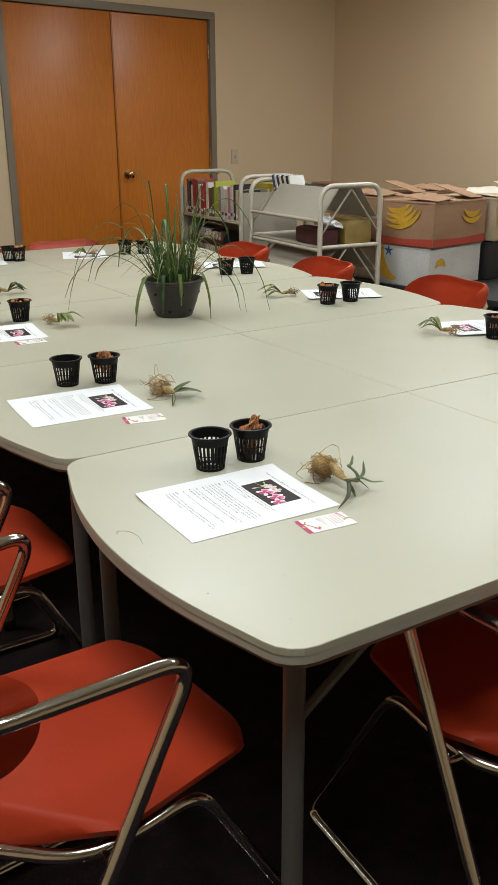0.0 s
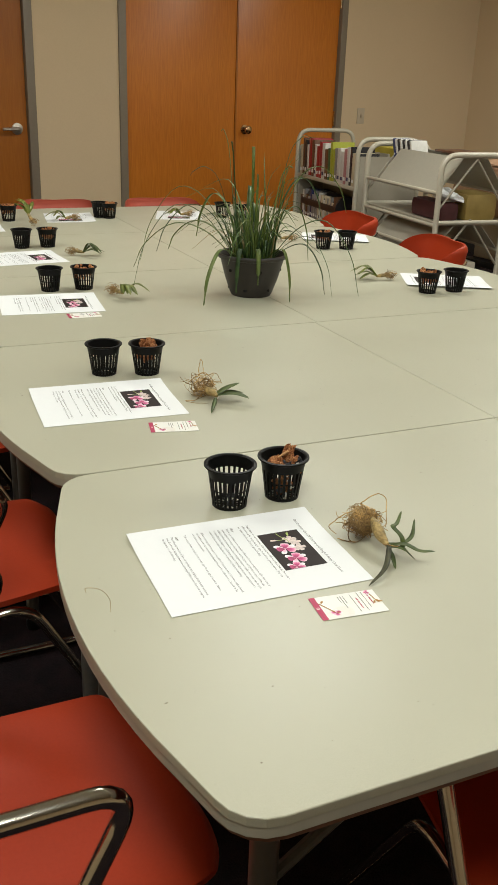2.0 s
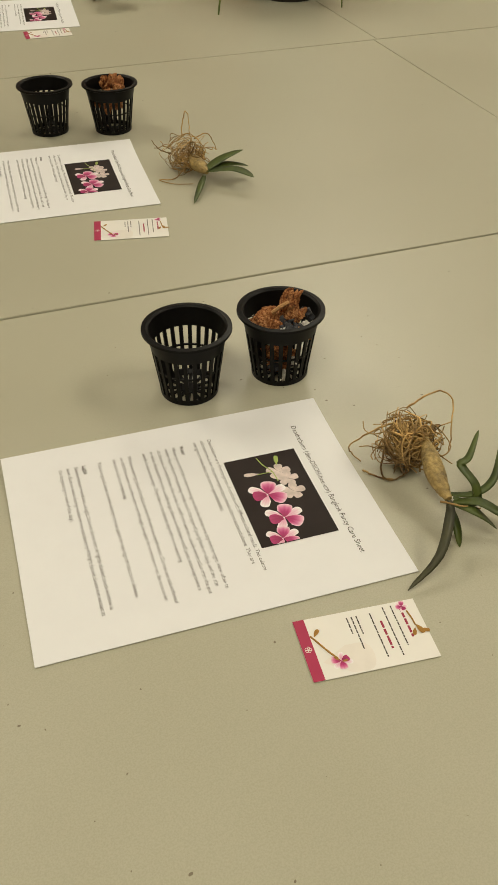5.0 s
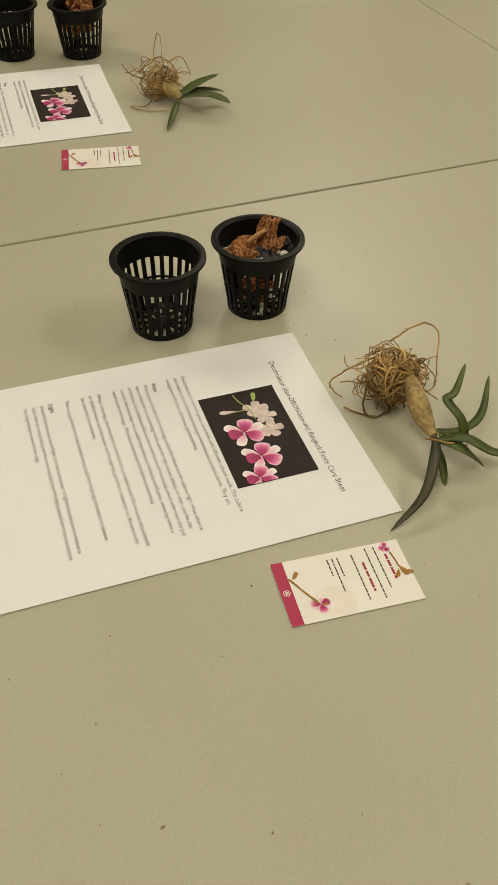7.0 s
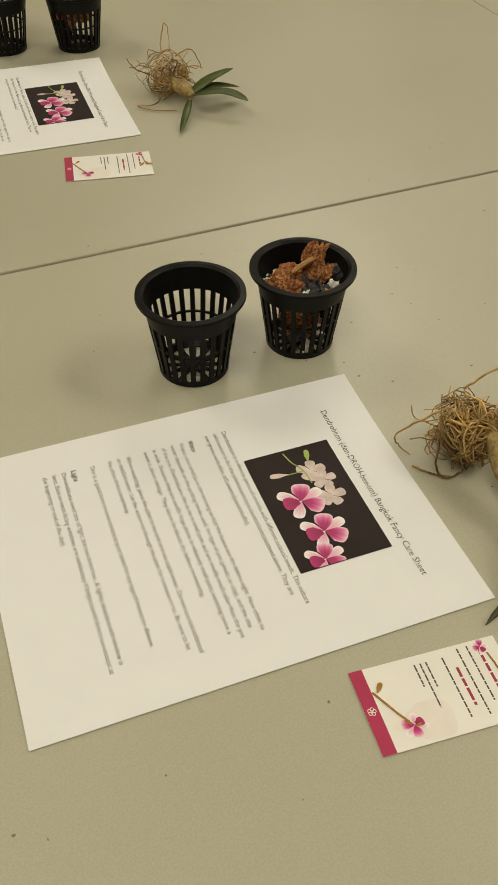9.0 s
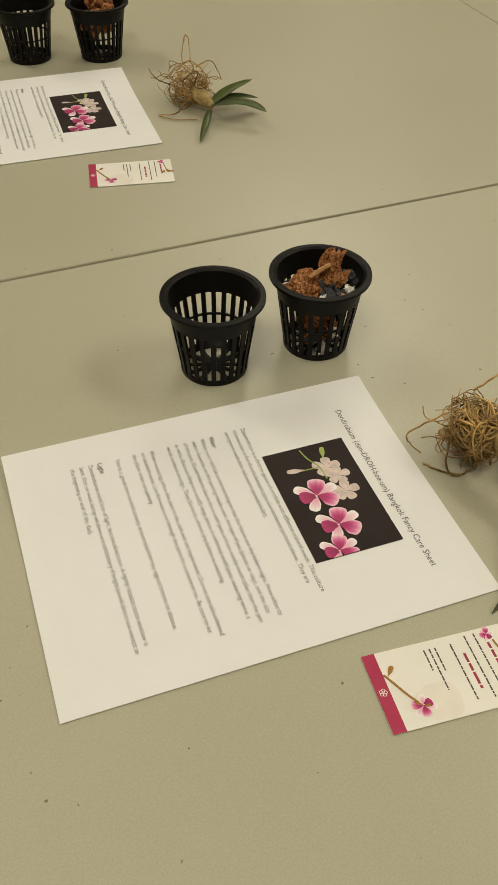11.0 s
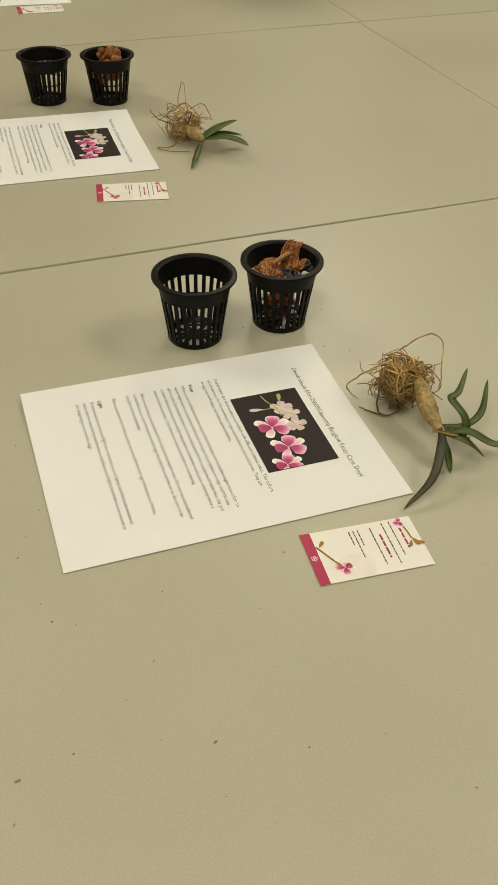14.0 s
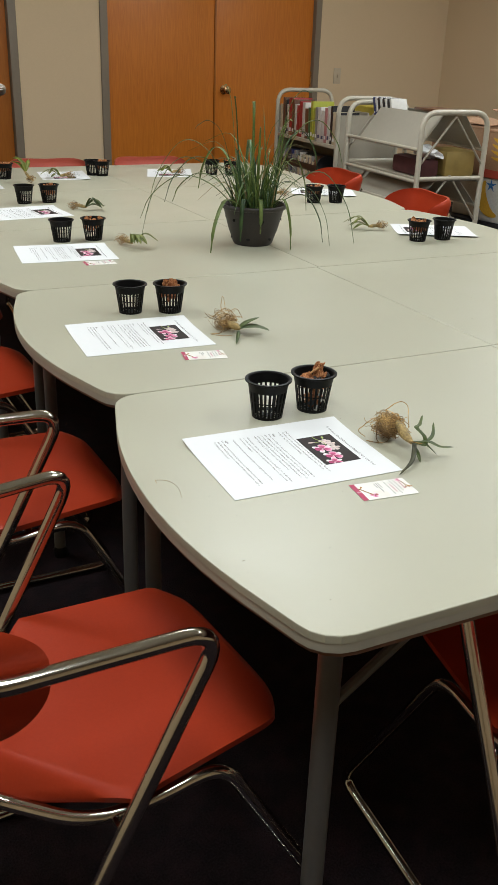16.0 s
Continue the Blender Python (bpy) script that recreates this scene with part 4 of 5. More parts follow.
for i, (ac, aw, z, r, stuff) in enumerate([(0.0080, -0.0130, 0.0600, 0.0090, CHARCOAL), (0.0150, -0.0100, 0.0590, 0.0065, CHARCOAL), (0.0230, 0.0070, 0.0640, 0.0075, CHARCOAL), (0.0060, -0.0020, 0.0600, 0.0100, CHARCOAL),
                                           (0.0020, -0.0180, 0.0590, 0.0060, PERLITE), (0.0045, -0.0215, 0.0570, 0.0050, PERLITE), (0.0235, -0.0090, 0.0600, 0.0055, PERLITE), (-0.0260, -0.0020, 0.0610, 0.0045, PERLITE),
                                           (-0.0230, 0.0060, 0.0580, 0.0050, CHARCOAL), (0.0120, -0.0200, 0.0300, 0.0060, PERLITE), (-0.0050, -0.0220, 0.0250, 0.0060, CHARCOAL), (0.0040, -0.0210, 0.0150, 0.0055, PERLITE)]):
    chip(20 + i, *in_pot(ac, aw), ZT + z - 0.006, r, (40 * i % 90, 30, 50 * i), stuff, (1.0, 0.8, 0.6))
stick = Buf().sweep([(*in_pot(-0.0085, -0.0100), 0.0690), (*in_pot(-0.001, -0.0070), 0.0735), (*in_pot(0.0070, -0.0045), 0.0775)], [0.0016, 0.0021, 0.0017], 6)
solid("bark_sliver", stick, STICK, "pale orange-brown sliver of bark across the pot", "bark sliver", m=pose(0, 0, ZT), flat=True)

# the nearest plant lies as (x, y) on the table, z above it
def lying(pts):
    return [Vector((x, y, z)) for x, y, z in pts]


make_orchid(3, "bare-root orchid with tan roots and dark green leaves", [
    (lying([(1.364, 1.448, 0.022), (1.353, 1.434, 0.023), (1.326, 1.411, 0.014), (1.294, 1.404, 0.002)]), 0.0038),
    (lying([(1.362, 1.444, 0.020), (1.358, 1.430, 0.012), (1.354, 1.419, 0.002)]), 0.0034),
    (lying([(1.368, 1.456, 0.020), (1.388, 1.447, 0.018), (1.410, 1.450, 0.022), (1.438, 1.475, 0.031)]), 0.0036),
    (lying([(1.370, 1.450, 0.020), (1.384, 1.441, 0.015), (1.387, 1.447, 0.028), (1.384, 1.462, 0.038), (1.394, 1.465, 0.040), (1.417, 1.482, 0.046)]), 0.0042),
    (lying([(1.366, 1.446, 0.020), (1.378, 1.431, 0.027), (1.391, 1.414, 0.021), (1.411, 1.405, 0.020)]), 0.0050),
    (lying([(1.365, 1.445, 0.020), (1.370, 1.426, 0.025), (1.385, 1.415, 0.010)]), 0.0046),
], lying([(1.383, 1.505, 0.034), (1.374, 1.485, 0.031), (1.369, 1.468, 0.025), (1.365, 1.450, 0.021)]), (1.378, 1.521, 0.023), 170, pose(-0.002, 0.0072, ZT), 0.0262, None, [
    lying([(1.390, 1.539, 0.040), (1.405, 1.536, 0.049), (1.418, 1.532, 0.052), (1.424, 1.523, 0.047), (1.415, 1.510, 0.028), (1.408, 1.500, 0.014)]),
    lying([(1.372, 1.535, 0.034), (1.356, 1.538, 0.030), (1.345, 1.549, 0.014), (1.339, 1.545, 0.011), (1.344, 1.534, 0.005)]),
    lying([(1.358, 1.524, 0.022), (1.349, 1.513, 0.008), (1.353, 1.506, 0.002), (1.368, 1.505, 0.004), (1.374, 1.512, 0.012)]),
    lying([(1.342, 1.527, 0.0012), (1.348, 1.514, 0.0014), (1.356, 1.506, 0.002)]),
    lying([(1.352, 1.446, 0.028), (1.364, 1.437, 0.026), (1.379, 1.429, 0.022)]),
    lying([(1.380, 1.500, 0.030), (1.366, 1.502, 0.024), (1.360, 1.508, 0.016), (1.366, 1.512, 0.006)])], 0.0080)
make_orchid(9, "bare-root orchid with pale roots and broad green leaves", [
    (lying([(1.494, 2.114, 0.015), (1.522, 2.090, 0.020), (1.536, 2.062, 0.018)]), 0.0092),
    (lying([(1.494, 2.118, 0.015), (1.524, 2.126, 0.022), (1.556, 2.128, 0.028)]), 0.0082),
    (lying([(1.496, 2.116, 0.014), (1.525, 2.116, 0.017), (1.555, 2.112, 0.012)]), 0.0086),
    (lying([(1.488, 2.110, 0.012), (1.470, 2.086, 0.010), (1.448, 2.061, 0.002)]), 0.0044),
], lying([(1.492, 2.160, 0.020), (1.492, 2.145, 0.018), (1.493, 2.130, 0.016), (1.494, 2.114, 0.014)]), (1.488, 2.168, 0.022), 72, pose(0, 0, ZT), 0.0290, None, [
    lying([(1.492, 2.185, 0.038), (1.502, 2.200, 0.052), (1.510, 2.208, 0.063), (1.514, 2.206, 0.056), (1.508, 2.192, 0.036)]),
    lying([(1.508, 2.180, 0.034), (1.524, 2.178, 0.040), (1.530, 2.170, 0.036), (1.532, 2.160, 0.022)]),
    lying([(1.470, 2.170, 0.024), (1.456, 2.180, 0.030), (1.450, 2.190, 0.040)]),
    lying([(1.478, 2.150, 0.010), (1.458, 2.140, 0.003), (1.440, 2.148, 0.002), (1.452, 2.128, 0.0015), (1.474, 2.116, 0.0015)])], 0.0090)


def small_orchid(seed, x, y, turn, label, k=1.0):
    """A smaller bare-root plant, leaves along +x."""
    r = random.Random(seed)
    leaves = []
    for i in range(6):
        a = r.uniform(-0.8, 0.8)
        L = r.uniform(0.055, 0.095) * k
        h = r.uniform(0.01, 0.035)
        leaves.append((lying([(0.035, 0, 0.012), (0.035 + 0.5 * L * math.cos(a), 0.5 * L * math.sin(a), 0.012 + h), (0.035 + L * math.cos(a), L * math.sin(a), 0.004 + h * 0.6)]), r.uniform(0.0065, 0.0095)))
    return make_orchid(seed, label, leaves, lying([(0, 0, 0.016), (0.012, 0, 0.016), (0.025, 0, 0.014), (0.038, 0, 0.012)]), (-0.012, 0, 0.017), 40, pose(x, y, ZT, 0, 0, turn), 0.019, LEAF_PALE if seed % 3 else LEAF)


for i, (x, y, turn) in enumerate([(1.726, 3.072, -76), (1.872, 3.712, -40), (2.20, 4.482, 160), (2.75, 4.41, 170), (2.80, 3.655, 150), (2.648, 2.890, 150), (2.525, 2.07, 100)]):
    small_orchid(20 + i, x, y, turn, "small bare-root orchid with green leaves and tan roots")
up = small_orchid(41, 1.966, 4.39, 100, "leafy green bare-root orchid propped up on the table")
up.matrix_basis = pose(1.966, 4.39, ZT + 0.018, 0, -42, 100)

# a stray fibre on the nearest table
solid("fibre", Buf().sweep(smooth_path([(0.972, 1.584, 0), (0.976, 1.594, 0), (0.990, 1.582, 0), (0.991, 1.556, 0), (0.980, 1.529, 0)], 6), 0.0003, 5), ROOT, "thin curved root fibre lying on the table", "fibre", m=pose(0, 0, TABLE + 0.0006))

# ---- the grass plant in the middle ----
PX, PY = 2.109, 2.912
pot = thing("planter", "dark grey plastic planter with drain holes", "planter", m=pose(PX, PY, ZT))
prof = [(0.0, 0.0), (0.060, 0.0), (0.064, 0.006), (0.080, 0.05), (0.096, 0.108), (0.0975, 0.112), (0.104, 0.114), (0.106, 0.122), (0.104, 0.126), (0.098, 0.126), (0.093, 0.116), (0.084, 0.085), (0.0, 0.085)]
part("shell", Buf().lathe(prof, 48), PLANTPOT, pot)
for a in range(0, 360, 60):
    part("drain_hole", Buf().lathe([(0.0, 0.0), (0.0052, 0.0), (0.006, 0.0012), (0.0, 0.0013)], 12), BLACKP, pot, "dark round drain hole", pose(0, 0, 0, 0, 0, a + 12) @ pose(0.0893, 0, 0.083, 0, 76, 0))
    part("drain_hole", Buf().lathe([(0.0, 0.0), (0.0052, 0.0), (0.006, 0.0012), (0.0, 0.0013)], 12), BLACKP, pot, "dark round drain hole", pose(0, 0, 0, 0, 0, a + 42) @ pose(0.0705, 0, 0.024, 0, 70, 0))
part("soil", Buf().lathe([(0.0, 0.098), (0.05, 0.099), (0.087, 0.096)], 32), SOIL, pot, "dark potting soil")
plant = thing("grass_plant", "arching green grass-like plant in the planter", "plant", m=pose(PX, PY, ZT))
rnd = random.Random(12)
for i in range(100):
    a, q = rnd.uniform(0, 6.283), 0.066 * rnd.random() ** 0.6
    x, y = q * math.cos(a), q * math.sin(a)
    lean = rnd.uniform(0.10, 0.65) if i > 30 else rnd.uniform(0.6, 1.10)
    b = a + rnd.gauss(0, 0.7)
    L = rnd.uniform(0.12, 0.27) if i % 6 or i < 31 else rnd.uniform(0.26, 0.36)
    d, w = Vector((math.cos(b), math.sin(b), 0)), Vector((-math.sin(b), math.cos(b), 0)) * rnd.gauss(0, 0.12)
    p0 = Vector((x, y, 0.096))
    p1 = p0 + (d * 0.16 * lean + w * 0.2) * L + Vector((0, 0, L * 0.40))
    p2 = p0 + (d * 0.44 * lean + w * 0.6) * L + Vector((0, 0, L * (0.80 - 0.25 * lean)))
    p3 = p0 + (d * 0.90 * lean + w) * L + Vector((0, 0, L * (1.04 - 0.80 * lean)))
    path = smooth_path([p0, p1, p2, p3], 4)
    w = rnd.uniform(0.0026, 0.0052)
    part("blade", Buf().blade(path, [w * (1 - 0.92 * (k / (len(path) - 1)) ** 1.6) for k in range(len(path))], fold=0.35), STRAW if i % 11 == 0 else GRASS_TINTS[i % 4], plant, "dry straw-coloured blade" if i % 11 == 0 else "", angle=180)
# long outer blades that arch over the rim and droop to the table
for j, (b, reach, top, w, end) in enumerate([(145, 0.30, 0.31, 0.0030, 0.09), (150, 0.15, 0.37, 0.0026, 0.345), (138, 0.33, 0.20, 0.0042, 0.06), (152, 0.32, 0.26, 0.0030, 0.012), (126, 0.24, 0.205, 0.0044, 0.11), (168, 0.26, 0.27, 0.0030, 0.14),
                                             (202, 0.20, 0.15, 0.0046, 0.006), (-36, 0.29, 0.225, 0.0046, 0.008), (-28, 0.24, 0.38, 0.0040, 0.25), (-50, 0.19, 0.16, 0.0042, 0.02), (-18, 0.14, 0.26, 0.0040, 0.10), (-43, 0.21, 0.18, 0.0022, 0.006),
                                             (-78, 0.12, 0.15, 0.0042, 0.004), (218, 0.10, 0.15, 0.0046, 0.03), (246, 0.07, 0.15, 0.0044, 0.05), (60, 0.25, 0.30, 0.0036, 0.14), (100, 0.22, 0.28, 0.0040, 0.14), (-5, 0.20, 0.34, 0.0036, 0.22),
                                             (142, 0.06, 0.47, 0.0030, 0.47), (-32, 0.13, 0.46, 0.0030, 0.46), (60, 0.05, 0.42, 0.0032, 0.42), (170, 0.03, 0.44, 0.0032, 0.44), (-60, 0.08, 0.38, 0.0034, 0.38)]):
    d = Vector((math.cos(radians(b)), math.sin(radians(b)), 0))
    pts = [d * 0.045 + Vector((0, 0, 0.096)), d * (0.06 + reach * 0.25) + Vector((0, 0, 0.10 + (top - 0.1) * 0.8)), d * (0.06 + reach * 0.55) + Vector((0, 0, top)), d * (0.05 + reach * 0.85) + Vector((0, 0, top * 0.55 + end * 0.45)), d * (0.04 + reach) + Vector((0, 0, end))]
    path = smooth_path(pts, 5)
    part("long_blade", Buf().blade(path, [w * (1.0 + 0.5 * math.sin(math.pi * k / (len(path) - 1))) * (1 if k < len(path) - 3 else 0.5) for k in range(len(path))], fold=0.3), GRASS_TINTS[j % 4], plant, angle=180)

# ---- book trucks by the wall ----
CART_TURN = -14.0


def hoop(x, y0, y1, top, r=0.014, foot=0.10):
    """An upended U of tube across the truck at x."""
    return Buf().sweep(bent([(x, y0, foot), (x, y0, top), (x, y1, top), (x, y1, foot)], 0.09, 7), r, 12)


def caster(parent, x, y):
    w = part("caster", Buf().box(x - 0.012, x + 0.012, y - 0.018, y + 0.018, 0.055, 0.115, 0.004), STEEL, parent)
    part("wheel", Buf().lathe([(0.0, -0.012), (0.042, -0.012), (0.045, 0.0), (0.042, 0.012), (0.0, 0.012)], 20), BLACKP, w, "black rubber wheel", pose(x, y, 0.046, 90))


# truck one: level shelves with solid end panels; x runs along its length, y into it
T1 = pose(4.21, 4.92, 0, 0, 0, 90 + CART_TURN)
truck = thing("book_truck", "cream steel library book truck half full of books", "book truck", "book trucks", T1)
L1, W1 = 0.93, 0.42
for x in (0.0, L1):
    part("end_hoop", hoop(x, -W1, 0.0, 1.055), CREAM, truck)
    part("end_panel", Buf().box(x - 0.006, x + 0.006, -W1 + 0.014, -0.014, 0.14, 0.955, 0.002), CREAM_DK, truck, "taupe steel end panel")
for z in (0.20, 0.50, 0.775):
    sh = Buf().box(0.007, L1 - 0.007, -W1 + 0.01, 0.0, z - 0.022, z, 0.003)
    part("shelf", sh, CREAM, truck)
part("divider", Buf().box(0.007, L1 - 0.007, -W1 / 2 - 0.006, -W1 / 2 + 0.006, 0.20, 0.97, 0.002), CREAM_DK, truck)
for x, y in ((0.0, 0.0), (0.0, -W1), (L1, 0.0), (L1, -W1)):
    caster(truck, x, y)

PAPERS = plain("book_pages", (0.62, 0.57, 0.46), 0.8, vary=0.12, scale=300)
COVERS = [plain("cover_%s" % n, c, 0.35, vary=0.10, scale=60) for n, c in (
    ("black", (0.02, 0.02, 0.022)), ("red", (0.34, 0.025, 0.03)), ("white", (0.62, 0.60, 0.55)), ("lime", (0.38, 0.40, 0.04)), ("green", (0.05, 0.14, 0.06)),
    ("cream", (0.55, 0.47, 0.32)), ("rose", (0.45, 0.20, 0.20)), ("navy", (0.03, 0.04, 0.12)), ("brown", (0.13, 0.06, 0.03)), ("grey", (0.25, 0.24, 0.23)))]
COVER_NAMES = ["black", "dark red", "white", "lime green", "green", "cream", "rose pink", "navy blue", "brown", "grey"]


def make_book(cover, w, h, d, m, group, lean=0.0):
    """A standing book: spine towards +y, thickness along x."""
    b = thing("book", "%s-covered book standing on the truck" % COVER_NAMES[cover], "book", group, m @ pose(0, 0, 0, 0, lean, 0))
    t = 0.0022
    cov = Buf().box(0, t, -d, 0, 0, h, 0.0006).box(w - t, w, -d, 0, 0, h, 0.0006).box(t, w - t, -0.003, 0.0015, 0, h, 0.0006)
    part("cover", cov, COVERS[cover], b)
    part("pages", Buf().box(t, w - t, -d + 0.004, -0.003, 0.004, h - 0.004), PAPERS, b)
    part("spine_label", Buf().box(w * 0.2, w * 0.8, 0.0015, 0.002, h * 0.10, h * 0.20), PAPER if cover != 2 else COVERS[7], b)
    return b


rnd = random.Random(31)
x = 0.03
for cover in [0, 5, 0, 2, 6, 2, 2, 9, 3, 3, 4, 8, 2, 1, 1, 2, 8, 1, 2, 0, 8, 5]:
    w = rnd.uniform(0.022, 0.046)
    if x + w > L1 - 0.02:
        break
    make_book(cover, w, rnd.uniform(0.185, 0.238), 0.15, T1 @ pose(x, -0.012, 0.776), "books on the truck", rnd.uniform(0, 2.5))
    x += w + 0.004
x = 0.05
for i in range(19):
    w = rnd.uniform(0.018, 0.036)
    if x + w > L1 - 0.20:
        break
    make_book(rnd.choice([2, 9, 0, 8, 5, 7, 2, 9]), w, rnd.uniform(0.13, 0.185), 0.13, T1 @ pose(L1 - x - w, -0.02, 0.501), "books on the truck", rnd.uniform(0, 4))
    x += w + 0.004
# a black case behind the lower books
solid("case", Buf().sweep([(0.30, -0.10, 0.60), (0.86, -0.10, 0.60)], 0.085, 20), COVERS[0], "black rounded case on the middle truck shelf", "case", m=T1)
basket = solid("yellow_book_box", Buf().box(0.03, 0.30, -0.41, -0.26, 0.776, 1.0, 0.006), plain("yellow_card", (0.45, 0.36, 0.04), 0.6, vary=0.2, scale=20), "yellow card book box standing on the truck", "box", m=T1)

CREAM_MID = plain("grey_cream_enamel", (0.41, 0.385, 0.31), 0.5, vary=0.06, scale=50, bump=0.04)

# truck two: sloping shelves between tube hoops
T2 = pose(3.93, 3.95, 0, 0, 0, 90 + CART_TURN)
truck2 = thing("book_truck", "cream steel book truck with sloping shelves", "book truck", "book trucks", T2)
L2, W2 = 0.80, 0.40
for x in (0.0, L2):
    part("end_hoop", hoop(x, -W2, 0.0, 1.045, 0.0145), CREAM, truck2)
    for z in (0.42, 0.715):
        part("cross_rail", Buf().sweep([(x, -W2, z), (x, 0, z)], 0.012, 10), CREAM, truck2)
    for sy in (0.0, -W2):
        for z in (0.715, 0.42):
            part("strut", Buf().sweep([(x, sy, z + 0.06), (x, -W2 / 2, z + 0.31)], 0.006, 6), CREAM_DK, truck2)
for z in (0.86, 0.70, 0.57):
    for sy in (0.0, -W2):
        part("side_rail", Buf().sweep([(0, sy, z), (L2, sy, z)], 0.010, 10), CREAM, truck2)
for z, top in ((0.86, 0.17), (0.57, 0.14)):
    for s in (0, 1):
        y0, y1 = (0.0, -0.13) if s == 0 else (-W2, -W2 + 0.13)
        pl = Buf().put([(0.015, y0, z), (L2 - 0.14, y0, z), (L2 - 0.14, y1, z + top), (0.015, y1, z + top), (0.015, y0, z - 0.004), (L2 - 0.14, y0, z - 0.004), (L2 - 0.14, y1, z + top - 0.004), (0.015, y1, z + top - 0.004)],
                       [(0, 1, 2, 3), (7, 6, 5, 4), (0, 4, 5, 1), (1, 5, 6, 2), (2, 6, 7, 3), (3, 7, 4, 0)])
        part("sloping_shelf", pl, CREAM_MID, truck2, flat=True)
# level shelves in the darker enamel, painting in the shade behind the rails
for z in (0.25, 0.42, 0.715):
    part("shelf", Buf().box(0.012, L2 - 0.012, -W2 + 0.02, -0.02, z - 0.018, z, 0.003), CREAM_DK, truck2)
for x, y in ((0.0, 0.0), (0.0, -W2), (L2, 0.0), (L2, -W2)):
    caster(truck2, x, y)
sack = Buf()
sack.box(0.02, 0.24, -0.37, -0.18, 0.716, 0.855, 0.03)
solid("packet", sack, plain("olive_packet", (0.30, 0.21, 0.055), 0.6, vary=0.3, scale=14), "olive-yellow packet lying on the truck shelf", "packet", m=T2)
solid("cloth_roll", Buf().box(0.03, 0.34, -0.15, -0.04, 0.716, 0.81, 0.025), plain("maroon_cloth", (0.07, 0.02, 0.02), 0.8, vary=0.3, scale=30), "dark maroon cloth roll on the truck shelf", "bundle", m=T2)
solid("paper_wad", Buf().lump(0.075, 7, (1.0, 0.9, 0.45), T2 @ pose(0.10, -0.10, 0.842, 12, -8, 30), 3, 0.7), PAPER, "crumpled white paper lying on the truck", "paper", angle=25)
solid("paper_stack", Buf().box(0.05, 0.32, -0.30, -0.06, 0.421, 0.50, 0.006), PAPERS, "untidy stack of papers on the truck", "paper stack", m=T2)
solid("grey_bag", Buf().box(0.05, 0.40, -0.35, -0.06, 0.251, 0.36, 0.04), COVERS[9], "grey folded bag on the lower shelf", "bag", m=T2)
x = 0.52
for cover in (2, 0, 2, 0, 2, 0, 2, 7):
    w = 0.020
    make_book(cover, w, 0.100, 0.10, T2 @ pose(x, -0.13, 0.985), "cases on the truck", 22.0)
    x += w + 0.008
lid = solid("dark_tray", Buf().box(0.05, 0.42, -0.36, -0.20, 1.031, 1.046, 0.005), COVERS[8], "dark brown flat tray on the truck", "tray", m=T2)

# ---- boxes on a low bench ----
BENCH_BLACK = plain("black_bench", (0.016, 0.015, 0.015), 0.6, vary=0.2)
bench = thing("bench", "low dark bench under stacked boxes", "bench", m=pose(4.50, 3.10, 0))
part("top", Buf().box(-0.02, 1.75, 0.0, 1.15, 0.42, 0.455, 0.004), BENCH_BLACK, bench)
for x, y in ((0.03, 0.05), (1.68, 0.05), (0.03, 1.10), (1.68, 1.10)):
    part("leg", Buf().box(x - 0.025, x + 0.025, y - 0.025, y + 0.025, 0.0, 0.42, 0.003), BENCH_BLACK, bench)
KRAFT, KRAFT2 = cardboard("kraft_board", (0.36, 0.21, 0.115)), cardboard("pale_board", (0.52, 0.41, 0.27))
WHITEB = cardboard("white_board", (0.60, 0.585, 0.54))
YEL, REDB, BLUEB = cardboard("print_yellow", (0.62, 0.36, 0.02)), cardboard("print_red", (0.42, 0.06, 0.03)), cardboard("print_blue", (0.03, 0.14, 0.36))


def crescent(b, cx, cz, r, w, a0, a1, m):
    """A printed banana on a face: x along it, z up."""
    n = 12
    v = []
    for i in range(n + 1):
        a = radians(a0 + (a1 - a0) * i / n)
        k = w * math.sin(math.pi * (0.06 + 0.88 * i / n))
        v += [(cx + (r - k) * math.cos(a), 0, cz + (r - k) * math.sin(a)), (cx + (r + k) * math.cos(a), 0, cz + (r + k) * math.sin(a))]
    b.put(v, [(2 * i, 2 * i + 1, 2 * i + 3, 2 * i + 2) for i in range(n)], m)


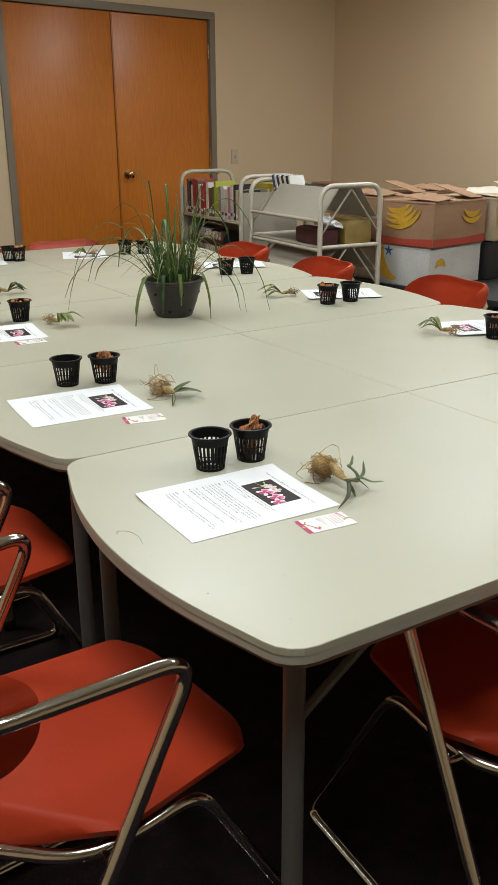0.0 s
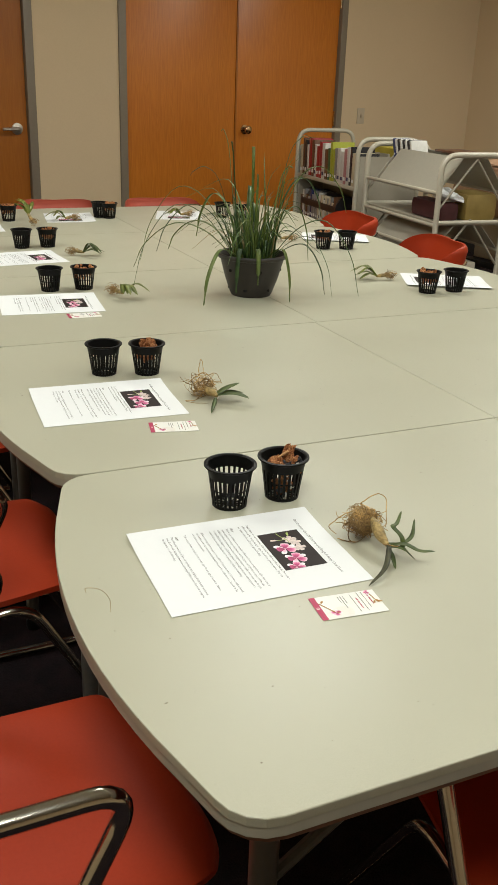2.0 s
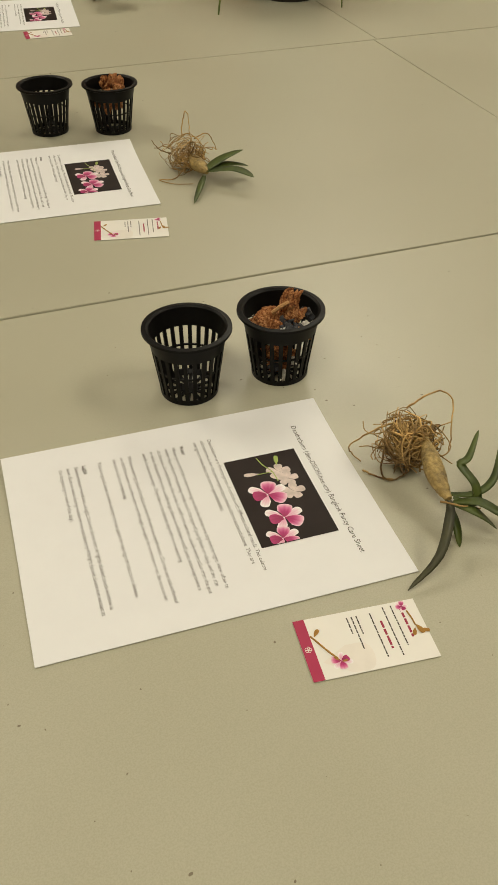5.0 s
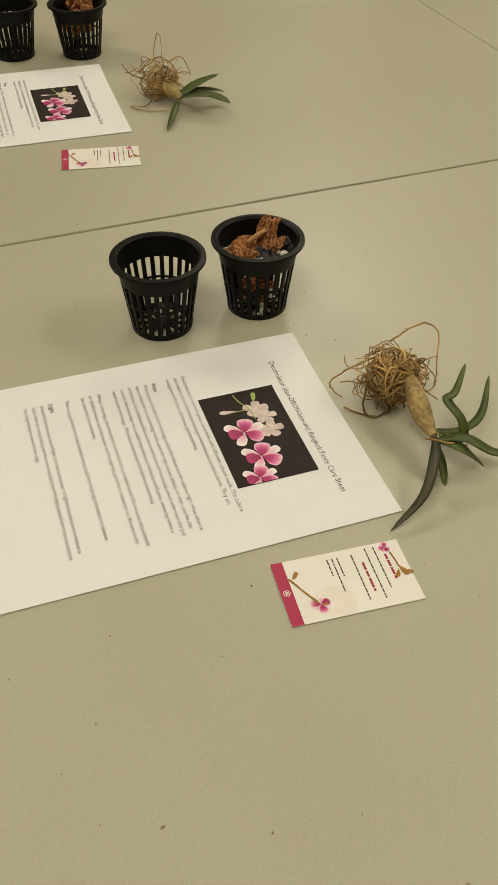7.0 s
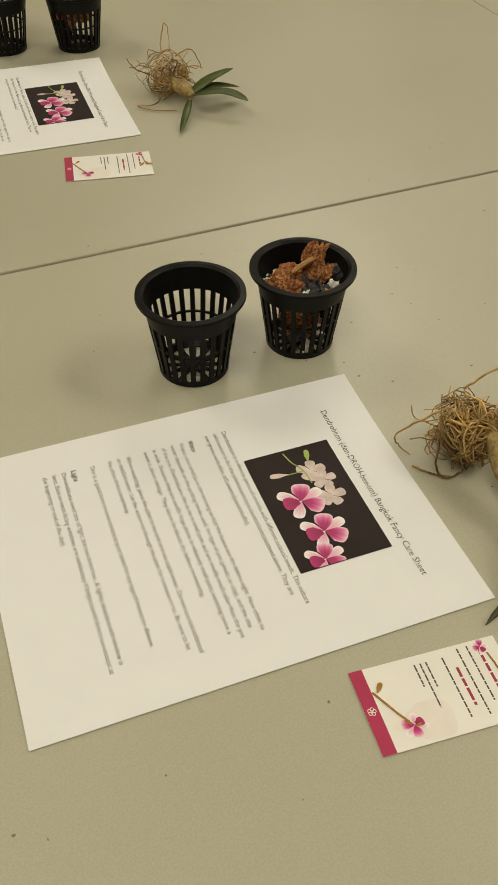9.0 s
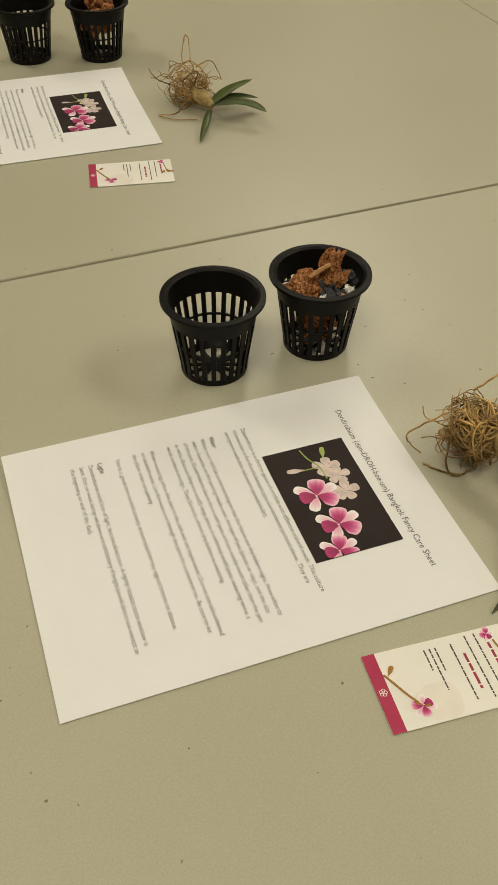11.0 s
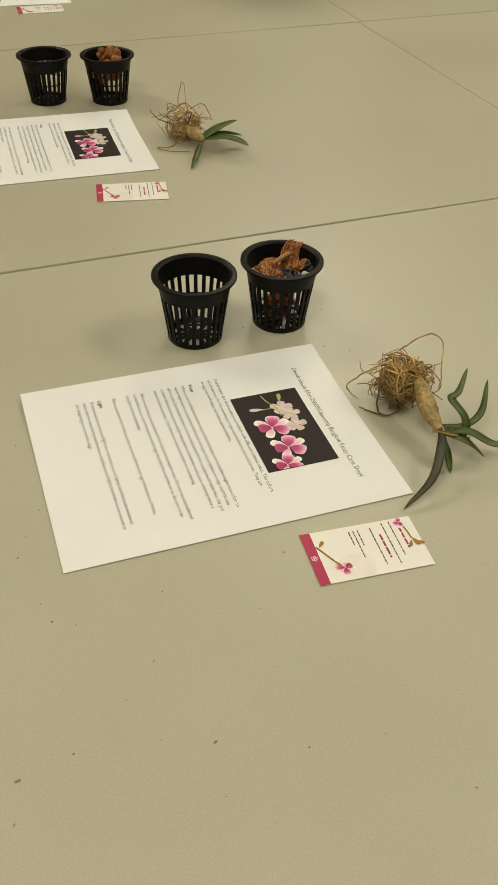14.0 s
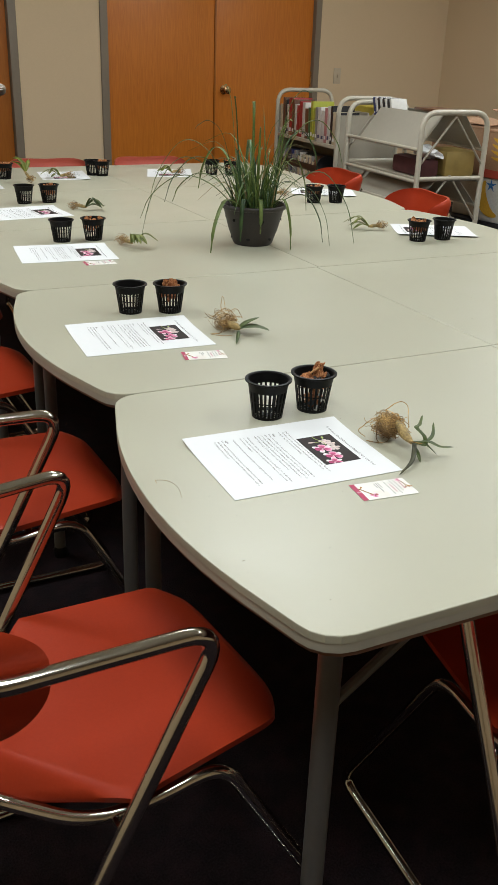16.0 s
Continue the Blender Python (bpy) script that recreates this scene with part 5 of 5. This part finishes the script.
def fruit_box(x0, y0, z0, w, d, h, board, label, band=None, bananas=(), holes=True, flaps=0, turn=0.0):
    """An open-topped fruit carton with folded flaps, hand holes and printed bananas."""
    c = thing("carton", label, "cardboard box", "stacked cartons", pose(x0, y0, z0, 0, 0, turn))
    t = 0.006
    for q in ((0, w, 0, t, 0, h), (0, w, d - t, d, 0, h), (0, t, t, d - t, 0, h), (w - t, w, t, d - t, 0, h), (0, w, 0, d, 0, t)):
        part("side", Buf().box(*q, 0.0015), board, c)
    part("lid", Buf().box(-0.004, w + 0.004, -0.004, d + 0.004, h - 0.012, h - 0.004, 0.002), board, c)
    faces = (pose(0, d, 0, 0, 0, -90) @ pose(0, -0.0015, 0), d), (pose(0, -0.0015, 0), w)
    if band:
        for m, n in faces:
            part("printed_band", Buf().put([(0.002, 0, 0.004), (n - 0.002, 0, 0.004), (n - 0.002, 0, h * 0.2), (n * 0.5, 0, h * 0.16), (0.002, 0, h * 0.2)], [(0, 1, 2, 3, 4)], m), band, c, flat=True)
    for i, (f, cx, cz, r, k, a0, a1) in enumerate(bananas):
        b = Buf()
        crescent(b, cx, cz, r, k, a0, a1, faces[f][0] @ pose(0, -0.001 - 0.0012 * i, 0))
        part("printed_banana", b, YEL, c, flat=True)
    if holes:
        for m, n in faces:
            for k in (0.28, 0.72):
                part("hand_hole", Buf().lathe([(0.0, 0.0), (0.018, 0.0), (0.018, 0.001), (0.0, 0.001)], 14), BENCH_BLACK, c, "dark hand hole", m @ pose(n * k, -0.0008, h * 0.38, 90) @ Matrix.Diagonal((0.7, 1.2, 1, 1)))
    for i in range(flaps):
        part("flap", Buf().box(0.01 + i * w * 0.34, (i + 1) * w * 0.34 - 0.008, -0.03, d * 0.55, 0, 0.004, 0.001), board, c, "bent cardboard flap", pose(0, 0.02, h + 0.004 + 0.012 * i, 4 + 5 * i, (-4, 5, 2)[i % 3], 2 * i))
    return c


fruit_box(4.50, 3.62, 0.456, 0.50, 0.40, 0.235, WHITEB, "white printed fruit carton with yellow banana print", None,
          [(0, 0.16, 0.16, 0.12, 0.035, 150, 270), (1, 0.10, 0.10, 0.05, 0.02, 20, 160)], False)
blue = Buf()
for i in range(5):
    a = radians(90 + 72 * i)
    blue.put([(0.10, 0, 0.20), (0.10 + 0.012 * math.cos(a + 0.6), 0, 0.20 + 0.012 * math.sin(a + 0.6)), (0.10 + 0.04 * math.cos(a), 0, 0.20 + 0.04 * math.sin(a)), (0.10 + 0.012 * math.cos(a - 0.6), 0, 0.20 + 0.012 * math.sin(a - 0.6))], [(0, 1, 2, 3)], pose(4.50, 4.02, 0.456, 0, 0, -90) @ pose(0, -0.0045, 0))
solid("star_sticker", blue, BLUEB, "blue star print on the white carton", "sticker", flat=True)
fruit_box(4.49, 3.60, 0.692, 0.51, 0.42, 0.255, KRAFT, "brown fruit carton with banana print and red band", REDB,
          [(0, 0.15, 0.315, 0.12, 0.0155, 236, 322), (0, 0.15, 0.315, 0.15, 0.0150, 242, 326), (0, 0.15, 0.315, 0.18, 0.0150, 246, 328), (0, 0.15, 0.315, 0.21, 0.0145, 252, 330), (1, 0.36, 0.29, 0.12, 0.016, 225, 310), (1, 0.36, 0.29, 0.155, 0.015, 230, 310)], False, 3)
fruit_box(5.03, 3.55, 0.692, 0.50, 0.42, 0.255, KRAFT2, "pale fruit carton with yellow print", None, [(0, 0.2, 0.2, 0.1, 0.05, 200, 330), (1, 0.12, 0.16, 0.09, 0.045, 180, 330), (1, 0.34, 0.20, 0.09, 0.04, 200, 330)], True, 3)
fruit_box(4.55, 4.05, 0.692, 0.50, 0.40, 0.262, KRAFT, "brown open carton with bent flaps", None, [], True, 3)
fruit_box(5.08, 4.02, 0.692, 0.50, 0.40, 0.270, KRAFT, "brown carton with loose flaps", None, [], True, 2)
fruit_box(4.56, 4.04, 0.456, 0.50, 0.20, 0.235, KRAFT2, "plain carton under the stack", None, [], False)
# added black block: stands in for the dark space beneath the cartons
solid("dark_gap_block", Buf().box(5.03, 6.0, 3.58, 4.2, 0.456, 0.690, 0.02), BENCH_BLACK, "black block added to fill the dark space under the cartons", "tub")
solid("packing_paper", Buf().lump(0.16, 4, (1.5, 0.9, 0.16), pose(5.22, 3.76, 0.966), 3, 0.5), PAPERS, "crumpled packing paper on a carton", "paper")
